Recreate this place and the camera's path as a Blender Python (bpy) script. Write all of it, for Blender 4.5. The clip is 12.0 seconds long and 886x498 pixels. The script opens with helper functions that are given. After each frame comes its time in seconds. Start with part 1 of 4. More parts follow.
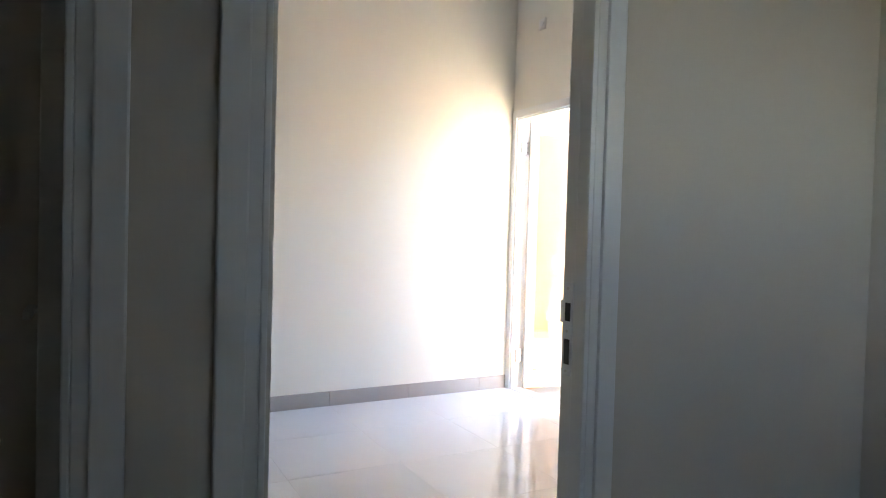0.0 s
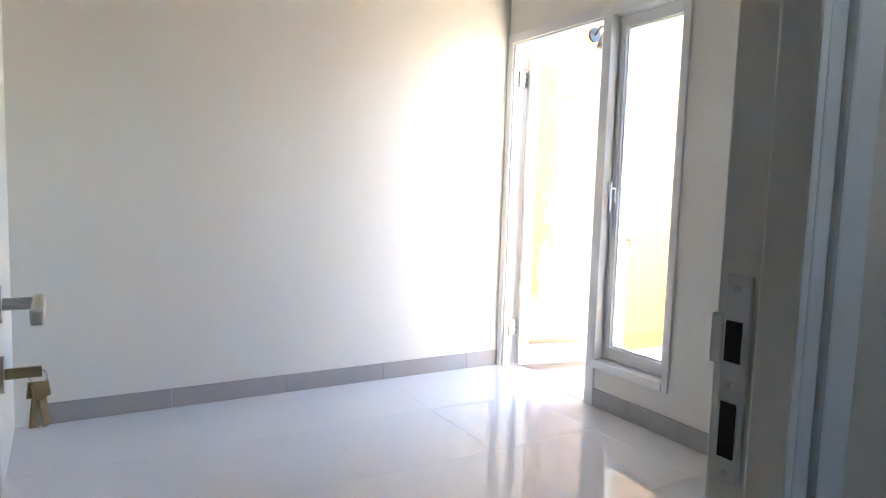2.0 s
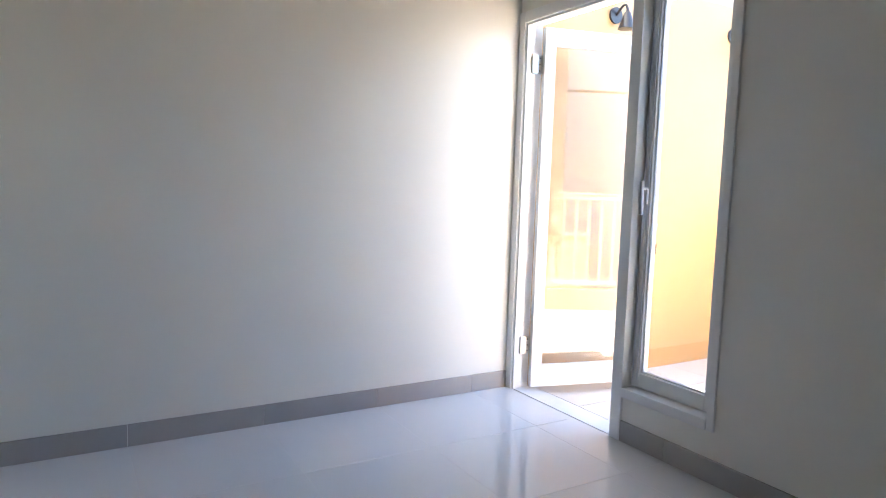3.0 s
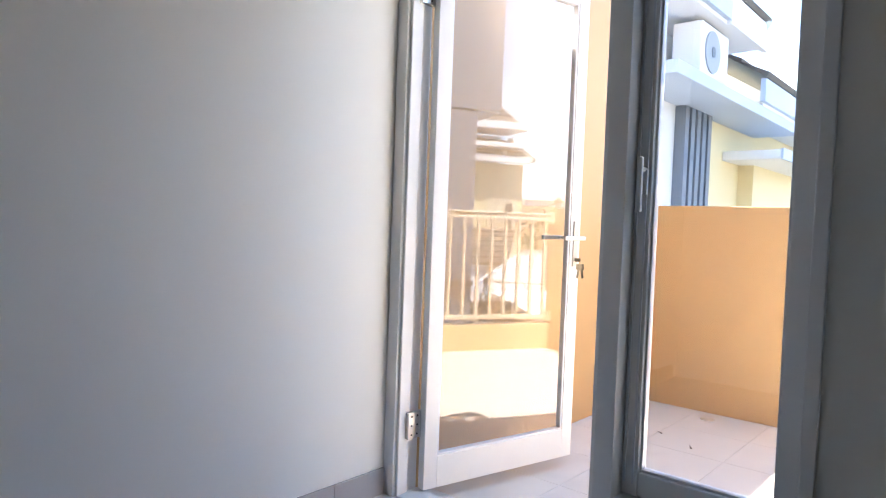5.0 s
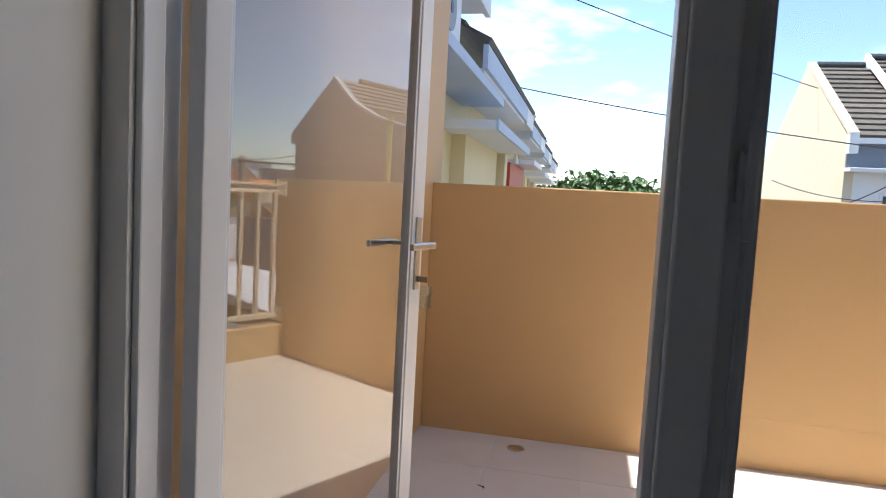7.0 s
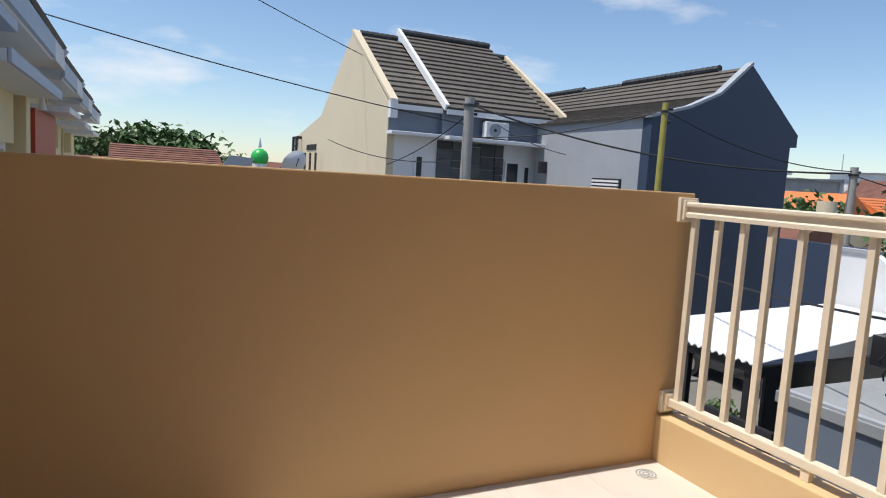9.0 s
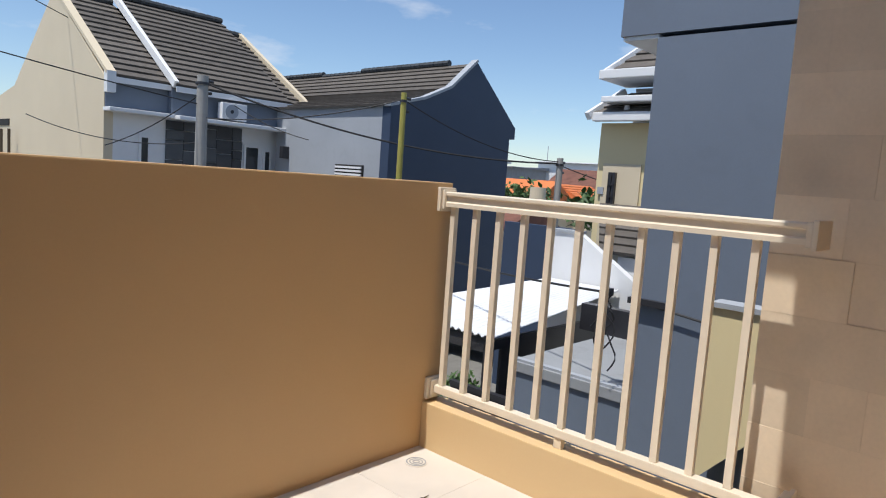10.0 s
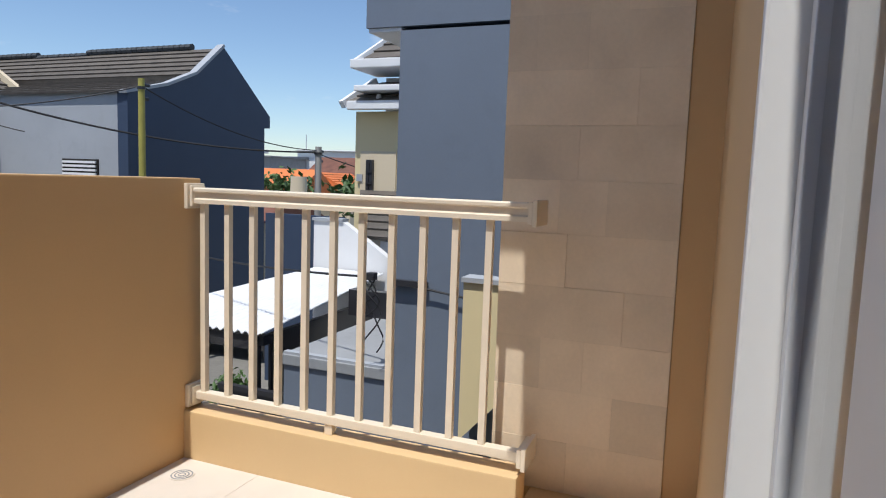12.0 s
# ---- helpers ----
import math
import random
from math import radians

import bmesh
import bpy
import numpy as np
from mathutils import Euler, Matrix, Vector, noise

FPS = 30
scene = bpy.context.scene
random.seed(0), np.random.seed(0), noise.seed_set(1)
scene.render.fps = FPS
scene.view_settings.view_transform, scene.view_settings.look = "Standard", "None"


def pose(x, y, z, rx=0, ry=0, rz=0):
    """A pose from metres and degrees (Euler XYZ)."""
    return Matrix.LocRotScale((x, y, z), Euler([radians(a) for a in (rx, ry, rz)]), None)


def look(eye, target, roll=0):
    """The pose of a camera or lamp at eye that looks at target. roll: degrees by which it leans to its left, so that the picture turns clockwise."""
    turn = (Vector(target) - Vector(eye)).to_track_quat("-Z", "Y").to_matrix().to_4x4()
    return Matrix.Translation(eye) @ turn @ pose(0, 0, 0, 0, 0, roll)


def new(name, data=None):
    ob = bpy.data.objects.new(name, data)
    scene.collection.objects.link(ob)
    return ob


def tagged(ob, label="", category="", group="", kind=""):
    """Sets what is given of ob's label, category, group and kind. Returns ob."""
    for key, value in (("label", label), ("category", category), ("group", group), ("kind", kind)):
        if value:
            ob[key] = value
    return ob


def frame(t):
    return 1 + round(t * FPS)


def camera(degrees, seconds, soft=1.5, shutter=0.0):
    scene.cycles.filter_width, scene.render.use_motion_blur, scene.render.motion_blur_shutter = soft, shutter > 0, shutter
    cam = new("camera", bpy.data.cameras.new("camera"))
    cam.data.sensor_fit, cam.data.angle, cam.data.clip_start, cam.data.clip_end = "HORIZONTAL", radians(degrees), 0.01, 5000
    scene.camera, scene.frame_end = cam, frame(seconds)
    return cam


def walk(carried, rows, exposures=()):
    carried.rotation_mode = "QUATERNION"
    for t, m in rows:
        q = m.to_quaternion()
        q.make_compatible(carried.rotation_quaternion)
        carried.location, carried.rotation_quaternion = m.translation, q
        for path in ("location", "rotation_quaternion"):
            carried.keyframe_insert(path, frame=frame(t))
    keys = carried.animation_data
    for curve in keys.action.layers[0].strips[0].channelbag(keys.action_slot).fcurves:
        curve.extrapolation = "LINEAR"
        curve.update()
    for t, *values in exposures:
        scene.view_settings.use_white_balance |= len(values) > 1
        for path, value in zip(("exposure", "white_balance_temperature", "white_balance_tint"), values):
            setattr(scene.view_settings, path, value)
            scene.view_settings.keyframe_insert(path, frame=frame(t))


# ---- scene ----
EXPO = ((0.0, 4.75, 7200, 10), (1.0, 4.8, 7100, 10), (2.0, 4.6, 6800, 10), (3.0, 3.8, 6400, 10), (5.0, 2.9, 6200, 10), (6.0, 2.25, 6050, 10), (7.0, 1.2, 6350, 10), (9.0, 0.0, 6350, 10), (10.0, -0.08, 6200, 10), (12.0, -0.08, 6150, 10))
PATH = [
    (0.0, (4.262, -2.888, 1.21), (2.501, -1.942, 1.159), 1.6),
    (0.5, (4.129, -2.77, 1.198), (2.408, -1.758, 1.085), 2.1),
    (1.0, (3.988, -2.661, 1.187), (2.282, -1.633, 1.002), 2.0),
    (1.5, (3.736, -2.593, 1.196), (2.015, -1.589, 1.024), 2.0),
    (2.0, (3.526, -2.523, 1.183), (1.809, -1.515, 0.992), 1.8),
    (2.5, (3.29, -2.396, 1.192), (1.57, -1.395, 0.999), 1.8),
    (3.0, (3.074, -2.289, 1.191), (1.361, -1.276, 0.994), 1.8),
    (4.8, (1.842, -1.779, 1.02), (0.475, -0.321, 0.931), 2.1),
    (5.0, (1.738, -1.722, 1.028), (0.431, -0.21, 0.95), 2.1),
    (5.5, (1.478, -1.553, 1.094), (0.321, 0.071, 0.942), 2.4),
    (6.0, (1.2, -1.327, 1.122), (0.196, 0.394, 0.953), 2.7),
    (6.5, (0.92, -1.14, 1.125), (0.187, 0.711, 0.969), 3.0),
    (7.0, (0.753, -0.898, 1.116), (0.326, 1.05, 0.959), 3.1),
    (8.8, (0.66, 0.0, 1.21), (1.422, 1.834, 0.977), 4.0),
    (9.0, (0.652, 0.05, 1.19), (1.501, 1.848, 0.973), 3.5),
    (9.5, (0.666, 0.17, 1.192), (1.817, 1.792, 0.981), 3.8),
    (10.0, (0.667, 0.225, 1.198), (2.141, 1.561, 0.989), 4.1),
    (10.5, (0.663, 0.218, 1.2), (2.348, 1.277, 0.999), 4.3),
    (11.0, (0.663, 0.2, 1.195), (2.427, 1.123, 1.003), 4.0),
    (11.5, (0.659, 0.182, 1.206), (2.456, 1.038, 1.01), 2.6),
    (12.0, (0.652, 0.172, 1.213), (2.499, 0.908, 1.006), 2.0),
]
cam = camera(68.5, 12.0, soft=1.1)
walk(cam, [(t, look(e, a, r)) for t, e, a, r in PATH], EXPO)

# ---- sky and sun ----
SUN = Vector((-0.40, 0.035, 1.0)).normalized()
world = bpy.data.worlds.new("world")
scene.world = world
world.use_nodes = True
wn = world.node_tree
bg = wn.nodes["Background"]
sky = wn.nodes.new("ShaderNodeTexSky")
sky.sky_type = "NISHITA"
sky.sun_disc = False
sky.sun_elevation = math.asin(SUN.z)
sky.sun_rotation = math.atan2(SUN.x, SUN.y)
tc = wn.nodes.new("ShaderNodeTexCoord")
mp = wn.nodes.new("ShaderNodeMapping")
mp.inputs["Scale"].default_value = (2.2, 2.2, 7.0)
cl = wn.nodes.new("ShaderNodeTexNoise")
cl.inputs["Scale"].default_value = 1.6
cl.inputs["Detail"].default_value = 7
cl.inputs["Roughness"].default_value = 0.55
ramp = wn.nodes.new("ShaderNodeValToRGB")
ramp.color_ramp.elements[0].position = 0.53
ramp.color_ramp.elements[1].position = 0.74
mixc = wn.nodes.new("ShaderNodeMix")
mixc.data_type = "RGBA"
wn.links.new(tc.outputs["Generated"], mp.inputs[0])
wn.links.new(mp.outputs[0], cl.inputs["Vector"])
wn.links.new(cl.outputs["Fac"], ramp.inputs[0])
wn.links.new(ramp.outputs[0], mixc.inputs["Factor"])
wn.links.new(sky.outputs[0], mixc.inputs[6])
mixc.inputs[7].default_value = (6.5, 6.6, 6.8, 1)
wn.links.new(mixc.outputs[2], bg.inputs[0])
sky.dust_density = 0.25
sky.ozone_density = 3.0
bg.inputs[1].default_value = 0.14

sun = new("sun", bpy.data.lights.new("sun", "SUN"))
sun.data.energy = 4.7
sun.data.angle = radians(0.55)
sun.data.color = (1.0, 0.95, 0.87)
sun.matrix_world = look(SUN * 60, (0, 0, 0))

# added fill lamp at the balcony door head, in place of sky light
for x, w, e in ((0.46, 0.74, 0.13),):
    fill = new("sky_fill", bpy.data.lights.new("sky_fill", "AREA"))
    fill.data.shape = "RECTANGLE"
    fill.data.size, fill.data.size_y, fill.data.energy = w, 0.09, e
    fill.data.color = (0.93, 0.96, 1.0)
    fill.matrix_world = look((x, 0.03, 2.04), (x + 0.5, -1.2, 0.7))


# ---- materials ----
def material(name, color, rough=0.6, metal=0.0, vary=0.06, scale=6.0, bump=0.0, grain=120.0, random=0.0, stain=0.0, coat=0.0):
    """Principled paint with slow blotches, fine grain relief and a little change from piece to piece."""
    m = bpy.data.materials.new(name)
    m.use_nodes = True
    t = m.node_tree
    p = t.nodes["Principled BSDF"]
    p.inputs["Roughness"].default_value = rough
    p.inputs["Metallic"].default_value = metal
    p.inputs["Coat Weight"].default_value = coat
    geo = t.nodes.new("ShaderNodeNewGeometry")
    n1 = t.nodes.new("ShaderNodeTexNoise")
    n1.inputs["Scale"].default_value = scale
    n1.inputs["Detail"].default_value = 5
    t.links.new(geo.outputs["Position"], n1.inputs["Vector"])
    n2 = t.nodes.new("ShaderNodeTexNoise")
    n2.inputs["Scale"].default_value = grain
    n2.inputs["Detail"].default_value = 3
    t.links.new(geo.outputs["Position"], n2.inputs["Vector"])
    add = t.nodes.new("ShaderNodeMath")
    add.operation = "MULTIPLY_ADD"
    t.links.new(n2.outputs["Fac"], add.inputs[0])
    add.inputs[1].default_value = 0.35
    t.links.new(n1.outputs["Fac"], add.inputs[2])
    mr = t.nodes.new("ShaderNodeMapRange")
    mr.inputs["From Min"].default_value = 0.35
    mr.inputs["From Max"].default_value = 1.0
    mr.inputs["To Min"].default_value = 1 - vary
    mr.inputs["To Max"].default_value = 1 + vary
    t.links.new(add.outputs[0], mr.inputs["Value"])
    info = t.nodes.new("ShaderNodeObjectInfo")
    rr = t.nodes.new("ShaderNodeMapRange")
    rr.inputs["To Min"].default_value = 1 - random
    rr.inputs["To Max"].default_value = 1 + random
    t.links.new(info.outputs["Random"], rr.inputs["Value"])
    mul = t.nodes.new("ShaderNodeMath")
    mul.operation = "MULTIPLY"
    t.links.new(mr.outputs[0], mul.inputs[0])
    t.links.new(rr.outputs[0], mul.inputs[1])
    sc = t.nodes.new("ShaderNodeVectorMath")
    sc.operation = "SCALE"
    sc.inputs[0].default_value = color
    t.links.new(mul.outputs[0], sc.inputs["Scale"])
    last = sc.outputs[0]
    if stain:
        n3 = t.nodes.new("ShaderNodeTexNoise")
        n3.inputs["Scale"].default_value = 3.1
        n3.inputs["Detail"].default_value = 8
        n3.inputs["Distortion"].default_value = 0.6
        t.links.new(geo.outputs["Position"], n3.inputs["Vector"])
        r3 = t.nodes.new("ShaderNodeValToRGB")
        r3.color_ramp.elements[0].position = 0.52
        r3.color_ramp.elements[1].position = 0.75
        t.links.new(n3.outputs["Fac"], r3.inputs[0])
        f3 = t.nodes.new("ShaderNodeMath")
        f3.operation = "MULTIPLY"
        f3.inputs[1].default_value = stain
        t.links.new(r3.outputs[0], f3.inputs[0])
        mx = t.nodes.new("ShaderNodeMix")
        mx.data_type = "RGBA"
        t.links.new(f3.outputs[0], mx.inputs["Factor"])
        t.links.new(last, mx.inputs[6])
        mx.inputs[7].default_value = (color[0] * 0.5, color[1] * 0.47, color[2] * 0.45, 1)
        last = mx.outputs[2]
    t.links.new(last, p.inputs["Base Color"])
    if bump:
        b = t.nodes.new("ShaderNodeBump")
        b.inputs["Strength"].default_value = bump
        b.inputs["Distance"].default_value = 0.003
        t.links.new(add.outputs[0], b.inputs["Height"])
        t.links.new(b.outputs[0], p.inputs["Normal"])
    return m


def glass_material(name, tint, ior):
    m = bpy.data.materials.new(name)
    m.use_nodes = True
    p = m.node_tree.nodes["Principled BSDF"]
    p.inputs["Base Color"].default_value = (*tint, 1)
    p.inputs["Roughness"].default_value = 0.0
    p.inputs["IOR"].default_value = ior
    p.inputs["Transmission Weight"].default_value = 1.0
    return m


ROOM = material("room paint", (0.81, 0.78, 0.71), 0.62, vary=0.02, scale=1.4, bump=0.12, grain=160)
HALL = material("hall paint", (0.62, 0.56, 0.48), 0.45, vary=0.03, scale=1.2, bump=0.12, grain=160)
CEIL = material("ceiling paint", (0.85, 0.84, 0.81), 0.7, vary=0.02)
TILE = material("polished tile", (0.66, 0.64, 0.63), 0.035, vary=0.025, scale=2.2, random=0.015)
GROUT = material("grout", (0.66, 0.64, 0.62), 0.8, vary=0.08)
SKIRT = material("skirting tile", (0.40, 0.37, 0.35), 0.25, vary=0.04, scale=9, random=0.03)
WHITE = material("white enamel", (0.80, 0.79, 0.77), 0.28, vary=0.02, scale=5, bump=0.05, grain=60)
LEAFP = material("door veneer paint", (0.66, 0.62, 0.57), 0.35, vary=0.03, scale=5)
ALU = material("white aluminium", (0.74, 0.75, 0.77), 0.3, vary=0.02, scale=12)
GASKET = material("rubber gasket", (0.03, 0.03, 0.03), 0.6)
STEEL = material("brushed steel", (0.62, 0.60, 0.57), 0.28, metal=1.0, vary=0.06, scale=40)
BRASS = material("key brass", (0.55, 0.45, 0.30), 0.3, metal=1.0, vary=0.1, scale=60)
BLACK = material("black metal", (0.03, 0.03, 0.035), 0.35, vary=0.1)
# near-black colour in place of the shade inside holes and vents
RECESS_SHADE = material("painted recess shade", (0.02, 0.018, 0.016), 0.8)
TAN = material("tan wall paint", (0.56, 0.36, 0.17), 0.55, vary=0.035, scale=1.8, bump=0.18, grain=90)
TAN2 = material("pale tan paint", (0.66, 0.47, 0.25), 0.55, vary=0.03, scale=2, bump=0.15, grain=90)
BTILE = material("balcony tile", (0.66, 0.60, 0.53), 0.55, vary=0.05, scale=5, bump=0.12, grain=200, random=0.03, stain=0.16)
STONE = material("sandstone", (0.75, 0.62, 0.46), 0.65, vary=0.10, scale=5, bump=0.3, grain=70, random=0.10, stain=0.2)
RAIL = material("cream rail paint", (0.76, 0.66, 0.52), 0.4, vary=0.03, scale=10, bump=0.06, grain=80)
NAVY = material("navy wall paint", (0.035, 0.055, 0.10), 0.6, vary=0.08, scale=1.2, bump=0.1, grain=40)
GREYB = material("blue grey paint", (0.15, 0.18, 0.23), 0.6, vary=0.06, scale=0.9, bump=0.1, grain=40, stain=0.1)
GREYL = material("light grey render", (0.36, 0.38, 0.41), 0.75, vary=0.07, scale=0.8, bump=0.15, grain=30, stain=0.12)
CREAMW = material("cream house paint", (0.66, 0.56, 0.40), 0.65, vary=0.04, scale=0.7, bump=0.1, grain=30)
YELLOWW = material("pale yellow paint", (0.74, 0.62, 0.36), 0.65, vary=0.04, scale=0.7)
WHITEW = material("white house paint", (0.78, 0.78, 0.78), 0.6, vary=0.04, scale=0.9, stain=0.05)
ROOFT = material("grey brown roof tile", (0.11, 0.095, 0.08), 0.75, vary=0.3, scale=3.5, bump=0.5, grain=14, random=0.18)
RIDGE = material("dark ridge tile", (0.06, 0.065, 0.07), 0.7, vary=0.25, scale=5, random=0.15)
REDT = material("old red roof tile", (0.17, 0.07, 0.045), 0.8, vary=0.4, scale=1.6, random=0.2, stain=0.3)
ORANGET = material("orange roof tile", (0.62, 0.18, 0.05), 0.7, vary=0.15, scale=1)
SHEET = material("white roof sheet", (0.76, 0.77, 0.78), 0.45, vary=0.06, scale=2, stain=0.12)
SLAB = material("cement slab", (0.28, 0.29, 0.30), 0.85, vary=0.1, scale=1.4, bump=0.3, grain=25, stain=0.3)
CONC = material("concrete pole", (0.34, 0.33, 0.31), 0.8, vary=0.1, scale=4, stain=0.2)
POLEY = material("faded yellow pole paint", (0.36, 0.32, 0.07), 0.6, vary=0.15, scale=5, stain=0.3)
CABLE = material("black cable", (0.015, 0.015, 0.017), 0.6)
GROUND = material("ground", (0.19, 0.18, 0.16), 0.9, vary=0.25, scale=0.3, bump=0.4, grain=9, stain=0.3)
PAVER = material("paving block", (0.24, 0.23, 0.22), 0.85, vary=0.15, scale=2, random=0.15)
LEAF = material("foliage", (0.055, 0.11, 0.025), 0.6, vary=0.45, scale=0.8, random=0.1)
LEAF2 = material("pale foliage", (0.10, 0.14, 0.05), 0.6, vary=0.4, scale=0.8)
BARK = material("bark", (0.12, 0.09, 0.06), 0.9, vary=0.2)
GREEN = material("green paint", (0.03, 0.42, 0.08), 0.35, vary=0.06)
REDP = material("red door paint", (0.42, 0.05, 0.02), 0.5, vary=0.08)
BLUEP = material("pale blue paint", (0.48, 0.55, 0.66), 0.6, vary=0.05)
DSTONE = material("dark facade stone", (0.075, 0.08, 0.085), 0.6, vary=0.25, scale=2, random=0.3)
CURTAIN = material("curtain cloth", (0.5, 0.49, 0.46), 0.9, vary=0.1)
TYRE = material("tyre rubber", (0.02, 0.02, 0.02), 0.8)
CARP = material("black car paint", (0.02, 0.02, 0.025), 0.15, coat=1.0)
BLUET = material("blue drum plastic", (0.02, 0.07, 0.3), 0.4)
GLASS = glass_material("clear glass", (0.97, 0.98, 0.98), 1.7)
WINDOWG = material("dark window glass", (0.05, 0.055, 0.06), 0.05)

# ---- mesh helpers ----
SHIFT = {}


def thing(name, at=(0, 0, 0), label="", category="", group="", kind=""):
    e = new(name)
    e.location = at
    SHIFT[e.name] = Vector(at)
    return tagged(e, label, category, group, kind)


def mesh_of(name, bm, mat, smooth=False):
    me = bpy.data.meshes.new(name)
    bmesh.ops.recalc_face_normals(bm, faces=bm.faces)
    bm.to_mesh(me)
    bm.free()
    me.materials.append(mat)
    if smooth:
        me.polygons.foreach_set("use_smooth", [True] * len(me.polygons))
    return me


def part(name, bm, mat, parent=None, label="", smooth=False):
    """One mesh object, in world coordinates, under its thing."""
    ob = new(name, mesh_of(name, bm, mat, smooth))
    SHIFT[ob.name] = Vector((0, 0, 0))
    if parent:
        ob.parent = parent
        ob.matrix_parent_inverse = Matrix.Translation(-SHIFT[parent.name])
    if label:
        ob["label"] = label
    return ob


def box(bm, x0, x1, y0, y1, z0, z1, bevel=0.0, turn=None):
    vs = [bm.verts.new((x, y, z)) for x in (x0, x1) for y in (y0, y1) for z in (z0, z1)]
    fs = [bm.faces.new([vs[i] for i in f]) for f in ((0, 1, 3, 2), (4, 6, 7, 5), (0, 4, 5, 1), (2, 3, 7, 6), (0, 2, 6, 4), (1, 5, 7, 3))]
    out = vs
    if bevel:
        es = list({e for f in fs for e in f.edges})
        r = bmesh.ops.bevel(bm, geom=es, offset=bevel, segments=2, affect="EDGES", profile=0.6)
        out = list({v for f in r["faces"] for v in f.verts} | {v for v in vs if v.is_valid})
    if turn is not None:
        bmesh.ops.transform(bm, matrix=turn, verts=[v for v in out if v.is_valid])
    return bm


def boxes(*items, bevel=0.0):
    bm = bmesh.new()
    for b in items:
        box(bm, *b, bevel=bevel)
    return bm


def tube(bm, a, b, r0, r1=None, n=12):
    a, b = Vector(a), Vector(b)
    m = Matrix.Translation((a + b) / 2) @ (b - a).to_track_quat("Z", "Y").to_matrix().to_4x4()
    bmesh.ops.create_cone(bm, cap_ends=True, segments=n, radius1=r0, radius2=r0 if r1 is None else r1, depth=(b - a).length, matrix=m)
    return bm


def prism(points, axis, lo, hi):
    """A flat outline pushed along an axis: points are the two other coordinates."""
    bm = bmesh.new()
    put = {"x": lambda p, v: (v, p[0], p[1]), "y": lambda p, v: (p[0], v, p[1]), "z": lambda p, v: (p[0], p[1], v)}[axis]
    a = [bm.verts.new(put(p, lo)) for p in points]
    b = [bm.verts.new(put(p, hi)) for p in points]
    n = len(points)
    bm.faces.new(a), bm.faces.new(b[::-1])
    for i in range(n):
        bm.faces.new((a[i], a[(i + 1) % n], b[(i + 1) % n], b[i]))
    return bm


def shell(name, mat, *items, label="", category="wall", bevel=0.0):
    return tagged(part(name, boxes(*items, bevel=bevel), mat), label, category, kind="structure")


# ---- plan: x to the east, y to the north, balcony beyond y = 0.14 ----
WALL = 0.115
WR = 1.43         # window opening, far side
CEILZ = 3.2
EAST = 3.12       # hall wall, room side
HALLX = 3.20      # hall wall, hall side
D0, D1 = -2.685, -1.93   # hall doorway
PAR = 2.222        # parapet, inner face
FB = -0.035        # balcony floor
RX = 2.86         # rail line

# ---- the room ----
shell("floor", GROUT, (-0.12, 5.2, -4.8, WALL, -0.3, -0.0008), label="joint bed under polished floor tiles", category="floor")
shell("wall_west", ROOM, (-0.12, 0, -2.735, 0.06, 0, CEILZ), label="plain off-white painted room wall", category="wall")
shell("wall_south", ROOM, (-0.12, EAST, -2.83, -2.735, 0, CEILZ), label="plain off-white painted room wall")
shell("wall_north", ROOM, (0.0, WR, 0, WALL, 2.17, CEILZ), (WR, 5.2, 0, WALL, 0, CEILZ), (0.925, WR, 0, WALL, 0, 0.215),
      label="off-white painted wall with door and window opening")
shell("facade_skin", TAN, (-0.14, WR, WALL, WALL + 0.012, 2.17, 3.4), (WR, 3.3, WALL, WALL + 0.012, FB, 3.4),
      (0.925, WR, WALL, WALL + 0.012, FB, 0.215), label="tan painted outer face of the house", category="wall")
shell("wall_hall", ROOM, (EAST, HALLX - 0.004, D1, 0, 0, CEILZ), (EAST, HALLX - 0.004, -2.88, D0, 0, CEILZ), (EAST, HALLX - 0.004, D0, D1, 2.12, CEILZ),
      (EAST, HALLX - 0.004, -3.63, -2.88, 2.12, CEILZ), (EAST, HALLX - 0.004, -4.8, -3.63, 0, CEILZ), label="off-white wall between room and hall")
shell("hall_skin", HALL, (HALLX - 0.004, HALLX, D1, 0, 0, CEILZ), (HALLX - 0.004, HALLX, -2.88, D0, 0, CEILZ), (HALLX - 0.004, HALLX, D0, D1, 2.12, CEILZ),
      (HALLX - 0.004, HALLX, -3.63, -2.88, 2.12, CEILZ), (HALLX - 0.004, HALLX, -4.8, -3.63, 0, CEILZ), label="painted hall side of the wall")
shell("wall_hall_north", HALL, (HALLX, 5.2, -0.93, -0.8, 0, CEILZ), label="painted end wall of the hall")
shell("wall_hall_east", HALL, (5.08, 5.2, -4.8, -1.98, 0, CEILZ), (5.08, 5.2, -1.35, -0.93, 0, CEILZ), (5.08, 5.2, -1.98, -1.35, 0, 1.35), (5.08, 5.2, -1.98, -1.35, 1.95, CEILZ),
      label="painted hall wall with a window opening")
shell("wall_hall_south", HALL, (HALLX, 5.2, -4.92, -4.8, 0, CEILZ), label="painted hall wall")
# unseen opening added in the west side lets sky light into this room
shell("wall_back_room", HALL, (1.2, EAST, -4.9, -4.8, 0, CEILZ), (1.1, 1.2, -4.4, -2.83, 0, CEILZ), (1.1, 1.2, -4.8, -4.65, 0, CEILZ), (1.1, 1.2, -4.65, -4.4, 0, 1.5), (1.1, 1.2, -4.65, -4.4, 1.72, CEILZ), label="wall of the dark neighbouring room with an added light opening")
